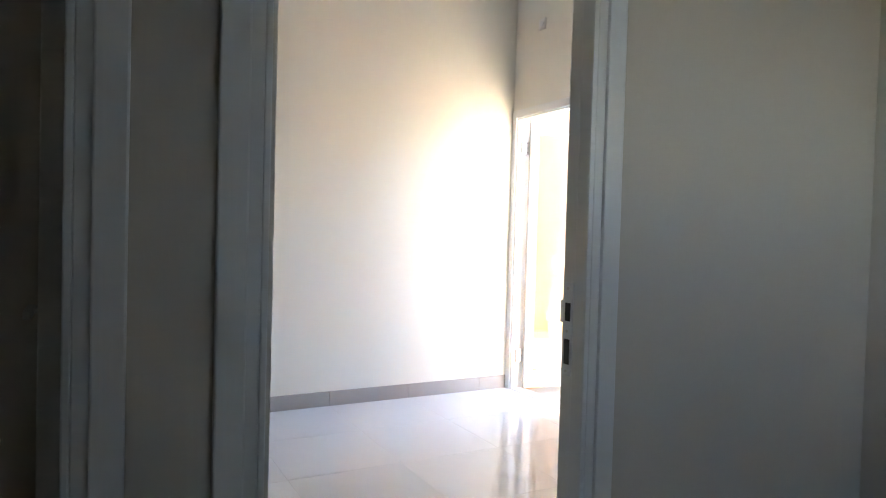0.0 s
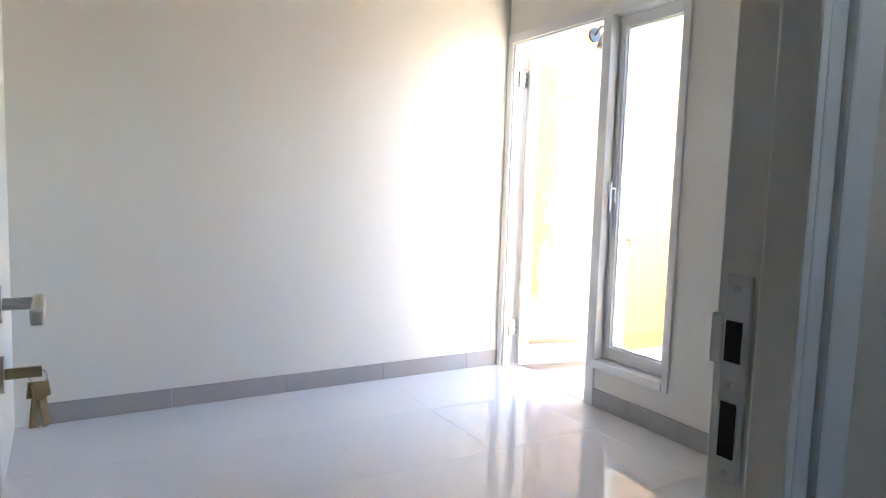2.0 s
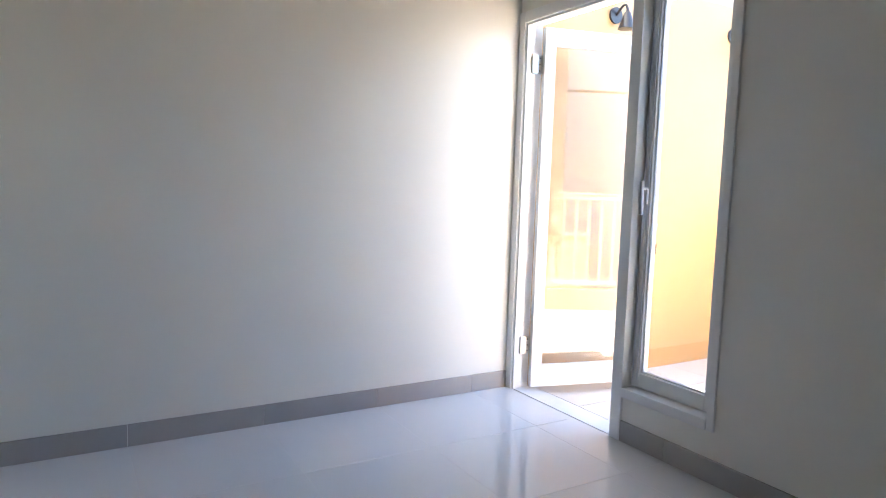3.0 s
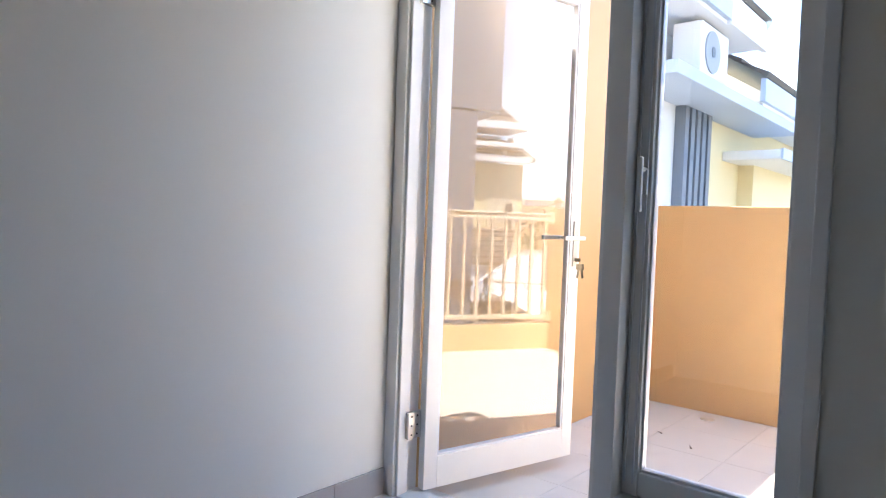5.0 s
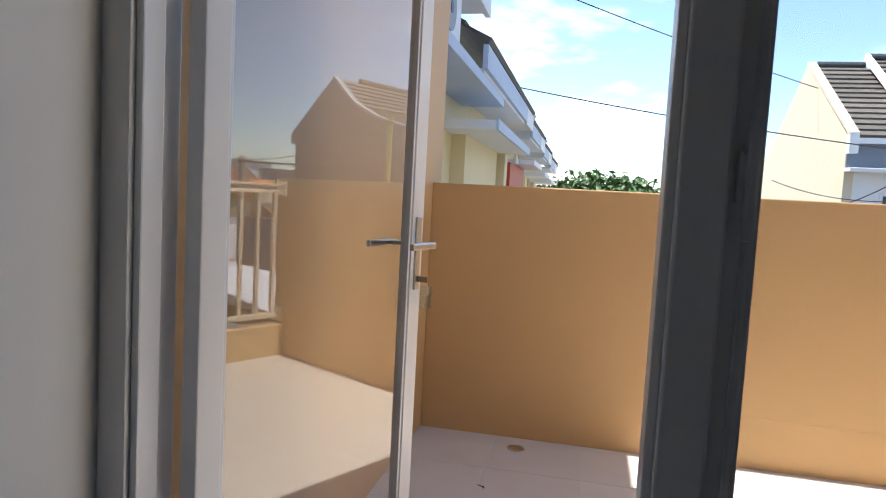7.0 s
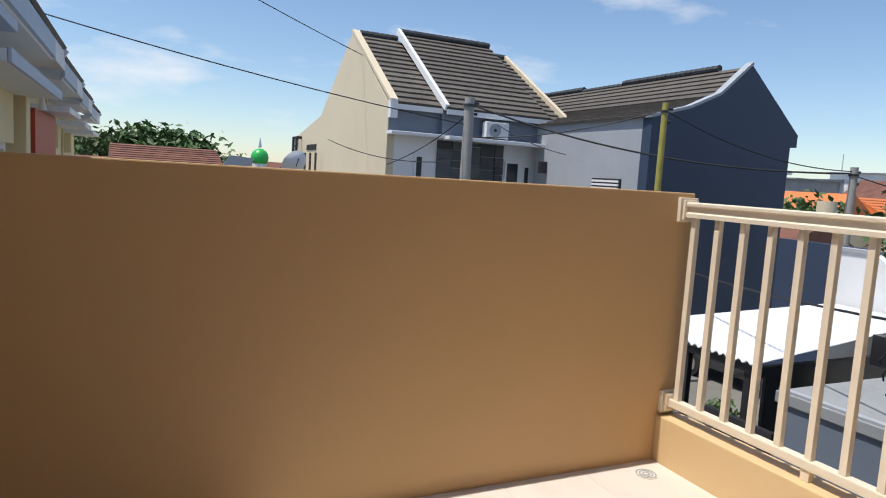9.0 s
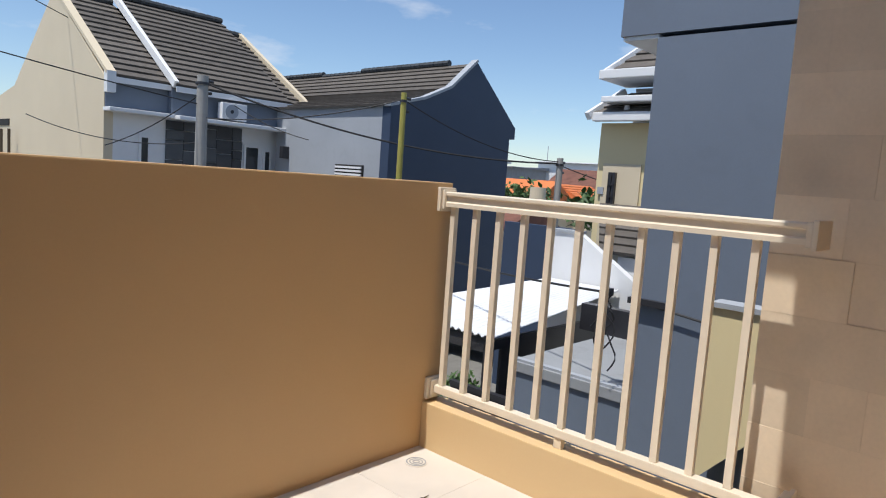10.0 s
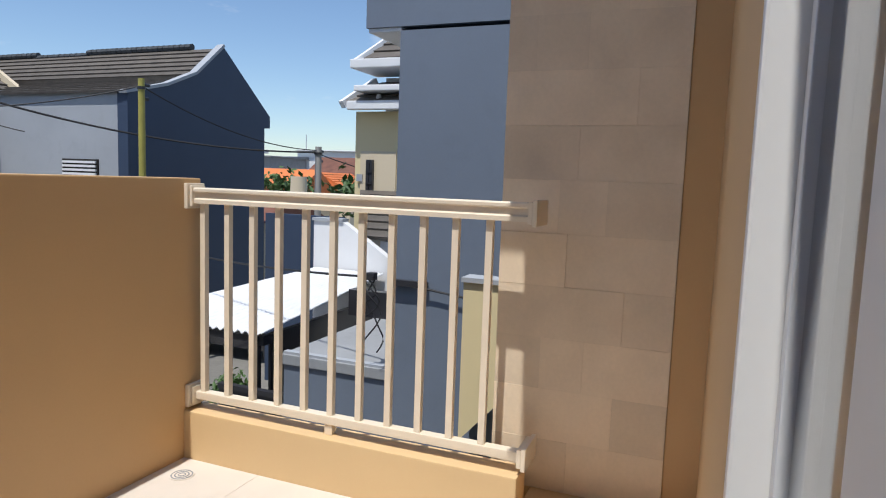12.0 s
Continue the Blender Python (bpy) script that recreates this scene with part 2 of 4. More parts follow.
shell("ceiling", CEIL, (-0.12, 5.2, -4.92, WALL, CEILZ, CEILZ + 0.12), label="flat white painted ceiling", category="ceiling")


def frame_lining(name, items, mat, label):
    e = thing(name, (items[0][0], items[0][2], 0), label, "door frame", kind="structure")
    for nm, b in zip(("jamb", "jamb", "head"), items):
        part(nm, boxes(b, bevel=0.004), mat, e)
    return e


def hall_door(y_hinge, y_lock, label_frame, handle_side):
    """Lining, casing and strike plate of a hall doorway, and its leaf standing open into the room."""
    e = thing("door_1", (HALLX, y_lock, 0), label_frame, "door frame", kind="structure")
    for y0, y1 in ((y_lock - 0.035, y_lock), (y_hinge, y_hinge + 0.035)):
        part("jamb", boxes((EAST - 0.005, HALLX + 0.005, y0, y1, 0, 2.12), bevel=0.003), WHITE, e)
    part("head", boxes((EAST - 0.005, HALLX + 0.005, y_hinge + 0.035, y_lock - 0.035, 2.085, 2.12)), WHITE, e)
    part("stop", boxes((EAST + 0.045, EAST + 0.085, y_lock - 0.047, y_lock - 0.035, 0, 2.085), bevel=0.003), WHITE, e)
    part("stop", boxes((EAST + 0.045, EAST + 0.085, y_hinge + 0.035, y_hinge + 0.047, 0, 2.085), bevel=0.003), WHITE, e)
    for x0, x1 in ((HALLX, HALLX + 0.014), (EAST - 0.014, EAST)):
        part("casing", boxes((x0, x1, y_lock - 0.012, y_lock + 0.036, 0, 2.175), bevel=0.004), WHITE, e)
        part("casing", boxes((x0, x1, y_hinge - 0.036, y_hinge + 0.012, 0, 2.175), bevel=0.004), WHITE, e)
        part("casing", boxes((x0, x1, y_hinge + 0.012, y_lock - 0.012, 2.108, 2.175), bevel=0.004), WHITE, e)
    return e


door = hall_door(D0, D1, "white painted door frame with a steel strike plate", 1)
plate = part("strike_plate", boxes((EAST + 0.006, EAST + 0.034, D1 - 0.039, D1 - 0.0345, 0.903, 1.108), (EAST - 0.008, EAST + 0.006, D1 - 0.039, D1 - 0.0345, 1.018, 1.068), bevel=0.002), ALU, door, "brushed steel strike plate")
# both holes are flat near-black blocks, inner shade put into the colour
part("latch_hole", boxes((EAST + 0.010, EAST + 0.027, D1 - 0.0402, D1 - 0.0385, 1.023, 1.063)), RECESS_SHADE, plate)
part("bolt_hole", boxes((EAST + 0.010, EAST + 0.027, D1 - 0.0402, D1 - 0.0385, 0.928, 0.983)), RECESS_SHADE, plate)
for z in (0.913, 1.001, 1.095):
    part("screw", tube(bmesh.new(), (EAST + 0.018, D1 - 0.041, z), (EAST + 0.018, D1 - 0.039, z), 0.0035, n=8), STEEL, plate)
door2 = hall_door(-3.63, -2.88, "white painted frame of the neighbouring doorway", -1)


def lever_set(leaf, x, y, side, z, point):
    """Round rose, lever, key rose and hanging keys on a leaf that runs along x; side is +1 on its north face."""
    part("rose", tube(bmesh.new(), (x, y, z), (x, y + side * 0.012, z), 0.026, n=24), STEEL, leaf, "brushed steel rose")
    bm = tube(bmesh.new(), (x, y + side * 0.01, z), (x, y + side * 0.058, z), 0.009)
    box(bm, x - 0.115 if point < 0 else x - 0.012, x + 0.012 if point < 0 else x + 0.115, min(y + side * 0.048, y + side * 0.064), max(y + side * 0.048, y + side * 0.064), z - 0.011, z + 0.011, bevel=0.004)
    part("lever", bm, STEEL, leaf, "brushed steel lever handle")
    part("key_rose", tube(bmesh.new(), (x, y, z - 0.1), (x, y + side * 0.012, z - 0.1), 0.026, n=24), STEEL, leaf, "brushed steel key rose")


def keys(leaf, x, y, side, z):
    bm = boxes((x - 0.002, x + 0.002, min(y, y + side * 0.045), max(y, y + side * 0.045), z - 0.008, z + 0.008), bevel=0.001)
    part("key", bm, BRASS, leaf, "brass key in the lock")
    for dx, tilt in ((0.004, 8), (-0.004, -6)):
        bm = boxes((-0.002, 0.002, -0.013, 0.013, -0.036, -0.012), (-0.0015, 0.0015, -0.006, 0.006, -0.08, -0.036), bevel=0.001)
        bmesh.ops.transform(bm, matrix=pose(x + dx, y + side * 0.04, z - 0.004, tilt, 0, 30 + tilt), verts=bm.verts)
        part("key", bm, BRASS, leaf, "brass key hanging from the ring")
    bm = bmesh.new()
    for i in range(14):
        a, b = 2 * math.pi * i / 14, 2 * math.pi * (i + 1) / 14
        tube(bm, (x, y + side * 0.04 + 0.011 * math.sin(a), z - 0.008 + 0.011 * math.cos(a)), (x, y + side * 0.04 + 0.011 * math.sin(b), z - 0.008 + 0.011 * math.cos(b)), 0.0012, n=6)
    part("key_ring", bm, STEEL, leaf)


def panel_leaf(y_face, label):
    """A white panelled leaf, open at a right angle, along x with its north face at y_face."""
    x0, x1 = EAST - 0.735, EAST - 0.003
    e = thing("panel_door", (x0, y_face, 0), label, "door")
    part("slab", boxes((x0, x1, y_face - 0.036, y_face, 0.008, 2.075), bevel=0.002), LEAFP, e)
    for z0, z1 in ((0.18, 0.82), (1.12, 1.92)):
        for y in (y_face, y_face - 0.036):
            d = 0.006
            bm = boxes((x0 + 0.13, x1 - 0.13, y - d, y + d, z0, z0 + 0.018), (x0 + 0.13, x1 - 0.13, y - d, y + d, z1 - 0.018, z1),
                       (x0 + 0.13, x0 + 0.148, y - d, y + d, z0 + 0.018, z1 - 0.018), (x1 - 0.148, x1 - 0.13, y - d, y + d, z0 + 0.018, z1 - 0.018), bevel=0.003)
            part("moulding", bm, LEAFP, e)
    return e, x0


leaf1, lx = panel_leaf(D0 + 0.075, "white panelled door standing open with keys in its lock")
lever_set(leaf1, lx + 0.06, D0 + 0.075, 1, 1.0, 1)
keys(leaf1, lx + 0.06, D0 + 0.087, 1, 0.9)
leaf2, lx = panel_leaf(-2.925, "white panelled door standing open into the dark room")
lever_set(leaf2, lx + 0.06, -2.925 - 0.036, -1, 1.0, 1)

# hall window behind the walker
win = thing("window_1", (5.14, -1.6, 1.4), "white framed hall window", "window", kind="structure")
part("window_frame", boxes((5.1, 5.16, -1.98, -1.94, 1.35, 1.95), (5.1, 5.16, -1.39, -1.35, 1.35, 1.95), (5.1, 5.16, -1.94, -1.39, 1.35, 1.39), (5.1, 5.16, -1.94, -1.39, 1.91, 1.95)), WHITE, win)
pane = part("pane", boxes((5.128, 5.133, -1.94, -1.39, 1.39, 1.91)), GLASS, win)
pane.visible_shadow = False

# balcony door and window frame, one joinery unit
fr = thing("door_2", (0.45, 0.03, 0), "white painted frame joining balcony door and window", "door frame", kind="structure")
Y0, Y1 = -0.012, 0.118
for nm, b in (("jamb", (0.0, 0.052, Y0, Y1, 0, 2.17)), ("post", (0.862, 0.925, Y0, Y1, 0.0, 2.17)), ("head", (0.052, 0.862, Y0, Y1, 2.11, 2.17)),
              ("window_head", (0.925, WR, Y0, Y1, 2.11, 2.17)), ("window_jamb", (1.395, WR, Y0, 0.1295, 0.215, 2.11)), ("window_sill", (0.925, 1.395, Y0 - 0.006, Y1 + 0.03, 0.215, 0.262)),
              ("stop", (0.052, 0.066, 0.0, 0.055, 0, 2.11)), ("stop", (0.848, 0.862, 0.0, 0.055, 0, 2.11)), ("stop", (0.066, 0.848, 0.0, 0.055, 2.096, 2.11)),
              ("threshold", (0.052, 0.862, 0.0, WALL, -0.03, 0.004))):
    part(nm, boxes(b, bevel=0.004), GROUT if nm == "threshold" else WHITE, fr)

sash = thing("window_2", (1.16, 0.05, 0.26), "tall white casement window with a closing handle", "window", kind="structure")
SY0, SY1 = 0.05, 0.105
for nm, b in (("stile", (0.9255, 0.974, SY0, SY1, 0.265, 2.105)), ("stile", (1.334, 1.3945, SY0, 0.088, 0.265, 2.105)), ("rail", (0.974, 1.334, SY0, SY1, 0.265, 0.335)), ("rail", (0.974, 1.334, SY0, SY1, 2.045, 2.105))):
    st = part(nm, boxes(b, bevel=0.004), WHITE, sash)
for b in ((0.974, 0.981, 0.062, 0.092, 0.335, 2.045), (1.327, 1.334, 0.062, 0.092, 0.335, 2.045), (0.981, 1.327, 0.062, 0.092, 0.335, 0.343), (0.981, 1.327, 0.062, 0.092, 2.037, 2.045)):
    part("glazing_bead", boxes(b, bevel=0.002), ALU, sash)
for x in (0.9315, 0.9575):
    part("groove_bead", boxes((x, x + 0.006, SY0 - 0.004, SY0, 0.3, 2.07), bevel=0.001), ALU, sash)
pane = part("pane", boxes((0.978, 1.33, 0.075, 0.080, 0.34, 2.04)), GLASS, sash)
pane.visible_shadow = False
bm = boxes((0.943, 0.967, 0.034, 0.0465, 1.13, 1.2), bevel=0.003)
box(bm, 0.947, 0.963, 0.006, 0.02, 1.08, 1.235, bevel=0.005)
tube(bm, (0.955, 0.012, 1.2), (0.955, 0.045, 1.2), 0.008)
part("handle", bm, ALU, sash, "white window handle")

# balcony door leaf, swung out
HX, HY, SW = 0.078, 0.10, 75.8
LM = pose(HX, HY, 0, 0, 0, SW)
LW = 0.79


def leaf_part(name, bm, mat, parent, label=""):
    bmesh.ops.transform(bm, matrix=LM, verts=bm.verts)
    return part(name, bm, mat, parent, label)


gd = thing("balcony_door", (HX, HY, 0), "white framed glass door swung open onto the balcony", "door")
T = 0.038
for nm, b in (("stile", (0, 0.06, -T, 0, 0.012, 2.09)), ("stile", (LW - 0.06, LW, -T, 0, 0.012, 2.09)), ("bottom_rail", (0.06, LW - 0.06, -T, 0, 0.012, 0.135)), ("top_rail", (0.06, LW - 0.06, -T, 0, 2.0, 2.09))):
    leaf_part(nm, boxes(b, bevel=0.003), WHITE, gd)
for b in ((0.06, 0.069, -T + 0.004, -0.004, 0.135, 2.0), (LW - 0.069, LW - 0.06, -T + 0.004, -0.004, 0.135, 2.0), (0.069, LW - 0.069, -T + 0.004, -0.004, 0.135, 0.144), (0.069, LW - 0.069, -T + 0.004, -0.004, 1.991, 2.0)):
    leaf_part("glazing_bead", boxes(b, bevel=0.002), ALU, gd)
pane = leaf_part("pane", boxes((0.065, LW - 0.065, -0.0215, -0.0165, 0.14, 1.995)), GLASS, gd)
pane.visible_shadow = False
hx = LW - 0.031
for s, y in ((-1, -T), (1, 0.0)):
    y0, y1 = sorted((y, y + s * 0.006))
    leaf_part("lock_plate", boxes((hx - 0.013, hx + 0.013, y0, y1, 0.86, 1.06), bevel=0.002), STEEL, gd, "narrow steel lock plate")
    bm = tube(bmesh.new(), (hx, y, 0.985), (hx, y + s * 0.052, 0.985), 0.008)
    y0, y1 = sorted((y + s * 0.042, y + s * 0.056))
    box(bm, hx - 0.115, hx + 0.010, y0, y1, 0.976, 0.994, bevel=0.004)
    leaf_part("lever", bm, STEEL, gd, "brushed steel lever handle")
bm = boxes((hx - 0.002, hx + 0.002, -T - 0.04, -T, 0.882, 0.898), bevel=0.001)
leaf_part("key", bm, BRASS, gd, "brass key in the lock")
for k, tilt in ((0.0, 6), (0.006, -9)):
    bm = boxes((-0.0015, 0.0015, -0.012, 0.012, -0.038, -0.012), (-0.0015, 0.0015, -0.005, 0.005, -0.075, -0.038), bevel=0.001)
    bmesh.ops.transform(bm, matrix=pose(hx + k, -T - 0.034, 0.885, tilt, 0, 40 + tilt), verts=bm.verts)
    leaf_part("key", bm, BRASS, gd, "brass key hanging from the ring")
for z in (0.262, 1.885):
    bm = boxes((HX - 0.012, HX + 0.004, HY - 0.066, HY - 0.002, z - 0.05, z + 0.05))
    tube(bm, (HX, HY - 0.002, z - 0.052), (HX, HY - 0.002, z + 0.052), 0.007)
    hg = part("hinge", bm, STEEL, gd, "steel butt hinge")
    for dy in (-0.05, -0.02):
        for dz in (-0.035, 0, 0.035):
            part("screw", tube(bmesh.new(), (HX + 0.0035, HY + dy, z + dz), (HX + 0.006, HY + dy, z + dz), 0.004, n=8), BLACK, hg)

# small outlet high on the north wall
ot = thing("wall_outlet", (0.34, 0, 2.72), "small white outlet plate high on the wall", "outlet")
part("plate", boxes((0.30, 0.38, -0.008, 0.0, 2.72, 2.80), bevel=0.003), WHITE, ot)
part("socket", tube(bmesh.new(), (0.34, -0.012, 2.76), (0.34, -0.008, 2.76), 0.02, n=16), ALU, ot)


# wall lamps on the balcony side wall
def wall_lamp(y, z):
    e = thing("wall_lamp", (0.0, y, z), "dark metal wall lantern with a curved arm", "lamp", group="balcony wall lamps")
    part("backplate", tube(bmesh.new(), (0.0, y, z), (0.015, y, z), 0.05, n=20), BLACK, e)
    bm = bmesh.new()
    pts = [(0.015 + 0.09 * math.sin(a), y, z + 0.05 * math.sin(2 * a)) for a in [i * math.pi / 16 for i in range(9)]]
    for a, b in zip(pts, pts[1:]):
        tube(bm, a, b, 0.008, n=8)
    part("arm", bm, BLACK, e)
    part("shade", tube(bmesh.new(), (0.105, y, z - 0.10), (0.105, y, z - 0.0), 0.055, 0.018, n=20), BLACK, e)
    part("finial", tube(bmesh.new(), (0.105, y, z), (0.105, y, z + 0.035), 0.014, 0.003, n=12), BLACK, e)
    return e


wall_lamp(0.72, 2.27)
wall_lamp(1.86, 2.3)

# ---- the balcony ----
shell("balcony_base", GROUT, (-0.14, 2.93, WALL, PAR, -0.35, FB - 0.0018), label="concrete balcony slab with tile joints", category="floor")
shell("wall_balcony_west", TAN, (-0.16, 0, WALL, PAR + 0.18, FB, 2.5), label="tall tan painted side wall of the balcony")
shell("parapet", TAN, (0.0, RX + 0.05, PAR, PAR + 0.13, FB - 0.3, 1.189), label="tan painted parapet wall of the balcony", bevel=0.006)
shell("kerb", TAN2, (2.8, 2.93, 0.72, PAR, FB - 0.3, 0.178), label="low tan kerb under the railing", category="kerb", bevel=0.005)
shell("ledge", TAN, (2.8, 3.05, WALL + 0.012, 0.72, FB - 0.3, 0.05), label="low tan ledge at the foot of the stone pier", category="ledge")
shell("pier_core", TAN2, (3.05, 3.4, WALL, 0.885, -3.2, 3.3), label="core of the stone clad pier", category="pier")
shell("house_body", TAN2, (-0.14, 2.93, WALL - 0.1, PAR + 0.13, -3.2, -0.36), label="tan painted storey under the balcony")
shell("canopy", WHITEW, (1.75, 3.4, WALL + 0.012, 0.86, 2.95, 3.1), (2.23, 3.4, 0.86, 1.3, 2.95, 3.1), label="white concrete canopy over the balcony edge", category="canopy")

rl = thing("railing", (RX, 1.27, 0.105), "cream painted metal railing with square bars", "railing")
part("top_rail", prism([(RX + u, v) for u, v in ((-0.03, 1.083), (0.03, 1.083), (0.03, 1.1), (0.022, 1.106), (0.022, 1.128), (0.033, 1.134), (0.033, 1.145), (0.028, 1.15), (-0.028, 1.15), (-0.033, 1.145), (-0.033, 1.134), (-0.022, 1.128), (-0.022, 1.106), (-0.03, 1.1))], "y", 0.72, PAR - 0.02), RAIL, rl)
part("bottom_rail", boxes((RX - 0.022, RX + 0.022, 0.72, PAR - 0.02, 0.222, 0.258), bevel=0.004), RAIL, rl)
for i in range(11):
    y = 2.158 - i * 0.1285
    part("bar", boxes((RX - 0.013, RX + 0.013, y - 0.013, y + 0.013, 0.258, 1.083), bevel=0.002), RAIL, rl)
part("foot", boxes((RX - 0.016, RX + 0.016, 1.50, 1.535, 0.178, 0.222), bevel=0.002), RAIL, rl)
for z0, z1 in ((1.06, 1.168), (0.19, 0.29)):
    part("flange", boxes((RX - 0.052, RX + 0.052, PAR - 0.02, PAR, z0, z1), (RX - 0.04, RX + 0.04, PAR - 0.034, PAR - 0.02, z0 + 0.01, z1 - 0.01), bevel=0.004), RAIL, rl)
    part("flange", boxes((RX - 0.046, RX + 0.12, 0.695, 0.712, z0 + 0.008, z1 - 0.008), (RX - 0.04, RX + 0.11, 0.712, 0.73, z0 + 0.016, z1 - 0.016), bevel=0.004), RAIL, rl)

dr = thing("floor_drain", (0.5, 2.08, FB), "round metal floor drain", "drain")
part("grate", tube(bmesh.new(), (0.5, 2.08, FB), (0.5, 2.08, FB + 0.004), 0.04, n=20), STEEL, dr)
dr = thing("floor_drain", (2.66, 2.1, FB), "round metal floor drain in the corner", "drain")
part("grate", tube(bmesh.new(), (2.66, 2.1, FB), (2.66, 2.1, FB + 0.003), 0.05, n=20), BTILE, dr)
for k in range(3):
    bm = bmesh.new()
    for i in range(16):
        a, b, q = 2 * math.pi * i / 16, 2 * math.pi * (i + 1) / 16, 0.014 + 0.014 * k
        tube(bm, (2.66 + q * math.cos(a), 2.1 + q * math.sin(a), FB + 0.003), (2.66 + q * math.cos(b), 2.1 + q * math.sin(b), FB + 0.003), 0.003, n=5)
    part("slot", bm, SLAB, dr)

# ---- neighbourhood ----
bm = bmesh.new()
bmesh.ops.create_grid(bm, x_segments=8, y_segments=8, size=1500)
bmesh.ops.translate(bm, verts=bm.verts, vec=(0, 0, -3.2))
tagged(part("ground", bm, GROUND), "dusty grey ground", "ground", kind="structure")


def roof_courses(parent, a, b, c, d, n, mat, lift=0.05):
    """Overlapping tile courses on a slope: eave from a to b, ridge from d to c."""
    a, b, c, d = map(Vector, (a, b, c, d))
    up = (b - a).cross(d - a).normalized()
    if up.z < 0:
        up = -up
    for i in range(n):
        s0, s1 = i / n, (i + 1.12) / n
        bm = bmesh.new()
        p, q = a.lerp(d, s0), b.lerp(c, s0)
        r, s = b.lerp(c, min(s1, 1)), a.lerp(d, min(s1, 1))
        vs = [bm.verts.new(v) for v in (p, q, r, s, p + up * lift, q + up * lift, r + up * lift * 0.3, s + up * lift * 0.3)]
        for f in ((0, 1, 2, 3), (4, 5, 6, 7), (0, 1, 5, 4), (1, 2, 6, 5), (2, 3, 7, 6), (3, 0, 4, 7)):
            bm.faces.new([vs[k] for k in f])
        part("tile_course", bm, mat, parent)


def ridge_tiles(parent, a, b, n, mat, r=0.12):
    a, b = Vector(a), Vector(b)
    for i in range(n):
        part("ridge_tile", tube(bmesh.new(), a.lerp(b, i / n), a.lerp(b, (i + 1.1) / n), r, r * 0.85, n=8), mat, parent)


def bar(parent, name, a, b, w, h, mat):
    """A straight board from a to b."""
    a, b = Vector(a), Vector(b)
    m = Matrix.Translation((a + b) / 2) @ (b - a).to_track_quat("Y", "Z").to_matrix().to_4x4()
    n = (b - a).length / 2
    return part(name, box(bmesh.new(), -w / 2, w / 2, -n, n, -h / 2, h / 2, turn=m), mat, parent)


def window_box(parent, axis, at, lo, hi, z0, z1, mat=WHITEW):
    """A framed window set on a wall: axis 'y' faces south at y, 'x' faces west (or east) at x."""
    w = 0.07
    def b(l, h, za, zb, d0, d1):
        return (l, h, at + d0, at + d1, za, zb) if axis == "y" else (at + d0, at + d1, l, h, za, zb)
    e = part("window", boxes(b(lo, lo + w, z0, z1, -0.06, 0.02), b(hi - w, hi, z0, z1, -0.06, 0.02), b(lo + w, hi - w, z0, z0 + w, -0.06, 0.02), b(lo + w, hi - w, z1 - w, z1, -0.06, 0.02)), mat, parent)
    part("pane", boxes(b(lo + w, hi - w, z0 + w, z1 - w, -0.03, 0.01)), WINDOWG, e)
    return e


def ac_unit(at, width, facing):
    """Outdoor unit: facing 's' or 'e'."""
    x, y, z = at
    e = thing("ac_unit", at, "white outdoor air conditioner with a round fan grille", "air conditioner")
    h, d = width * 0.68, width * 0.36
    def b(l, r, f, k, z0, z1):
        return (x + l, x + r, y + f, y + k, z + z0, z + z1) if facing == "s" else (x - k, x - f, y + l, y + r, z + z0, z + z1)
    part("body", boxes(b(-width / 2, width / 2, 0, d, 0.05, h), bevel=0.02), WHITEW, e)
    cx = -width * 0.12
    def P(u, v, w):
        return (x + u, y + v, z + w) if facing == "s" else (x - v, y + u, z + w)
    part("fan_grille", tube(bmesh.new(), P(cx, -0.015, h * 0.53), P(cx, 0.002, h * 0.53), h * 0.38, n=28), GREYL, e)
    part("fan_hub", tube(bmesh.new(), P(cx, -0.02, h * 0.53), P(cx, -0.012, h * 0.53), h * 0.1, n=16), BLACK, e)
    for u in (-width * 0.35, width * 0.35):
        part("foot", boxes(b(u - 0.03, u + 0.03, 0.02, d - 0.02, 0, 0.05)), BLACK, e)
    return e


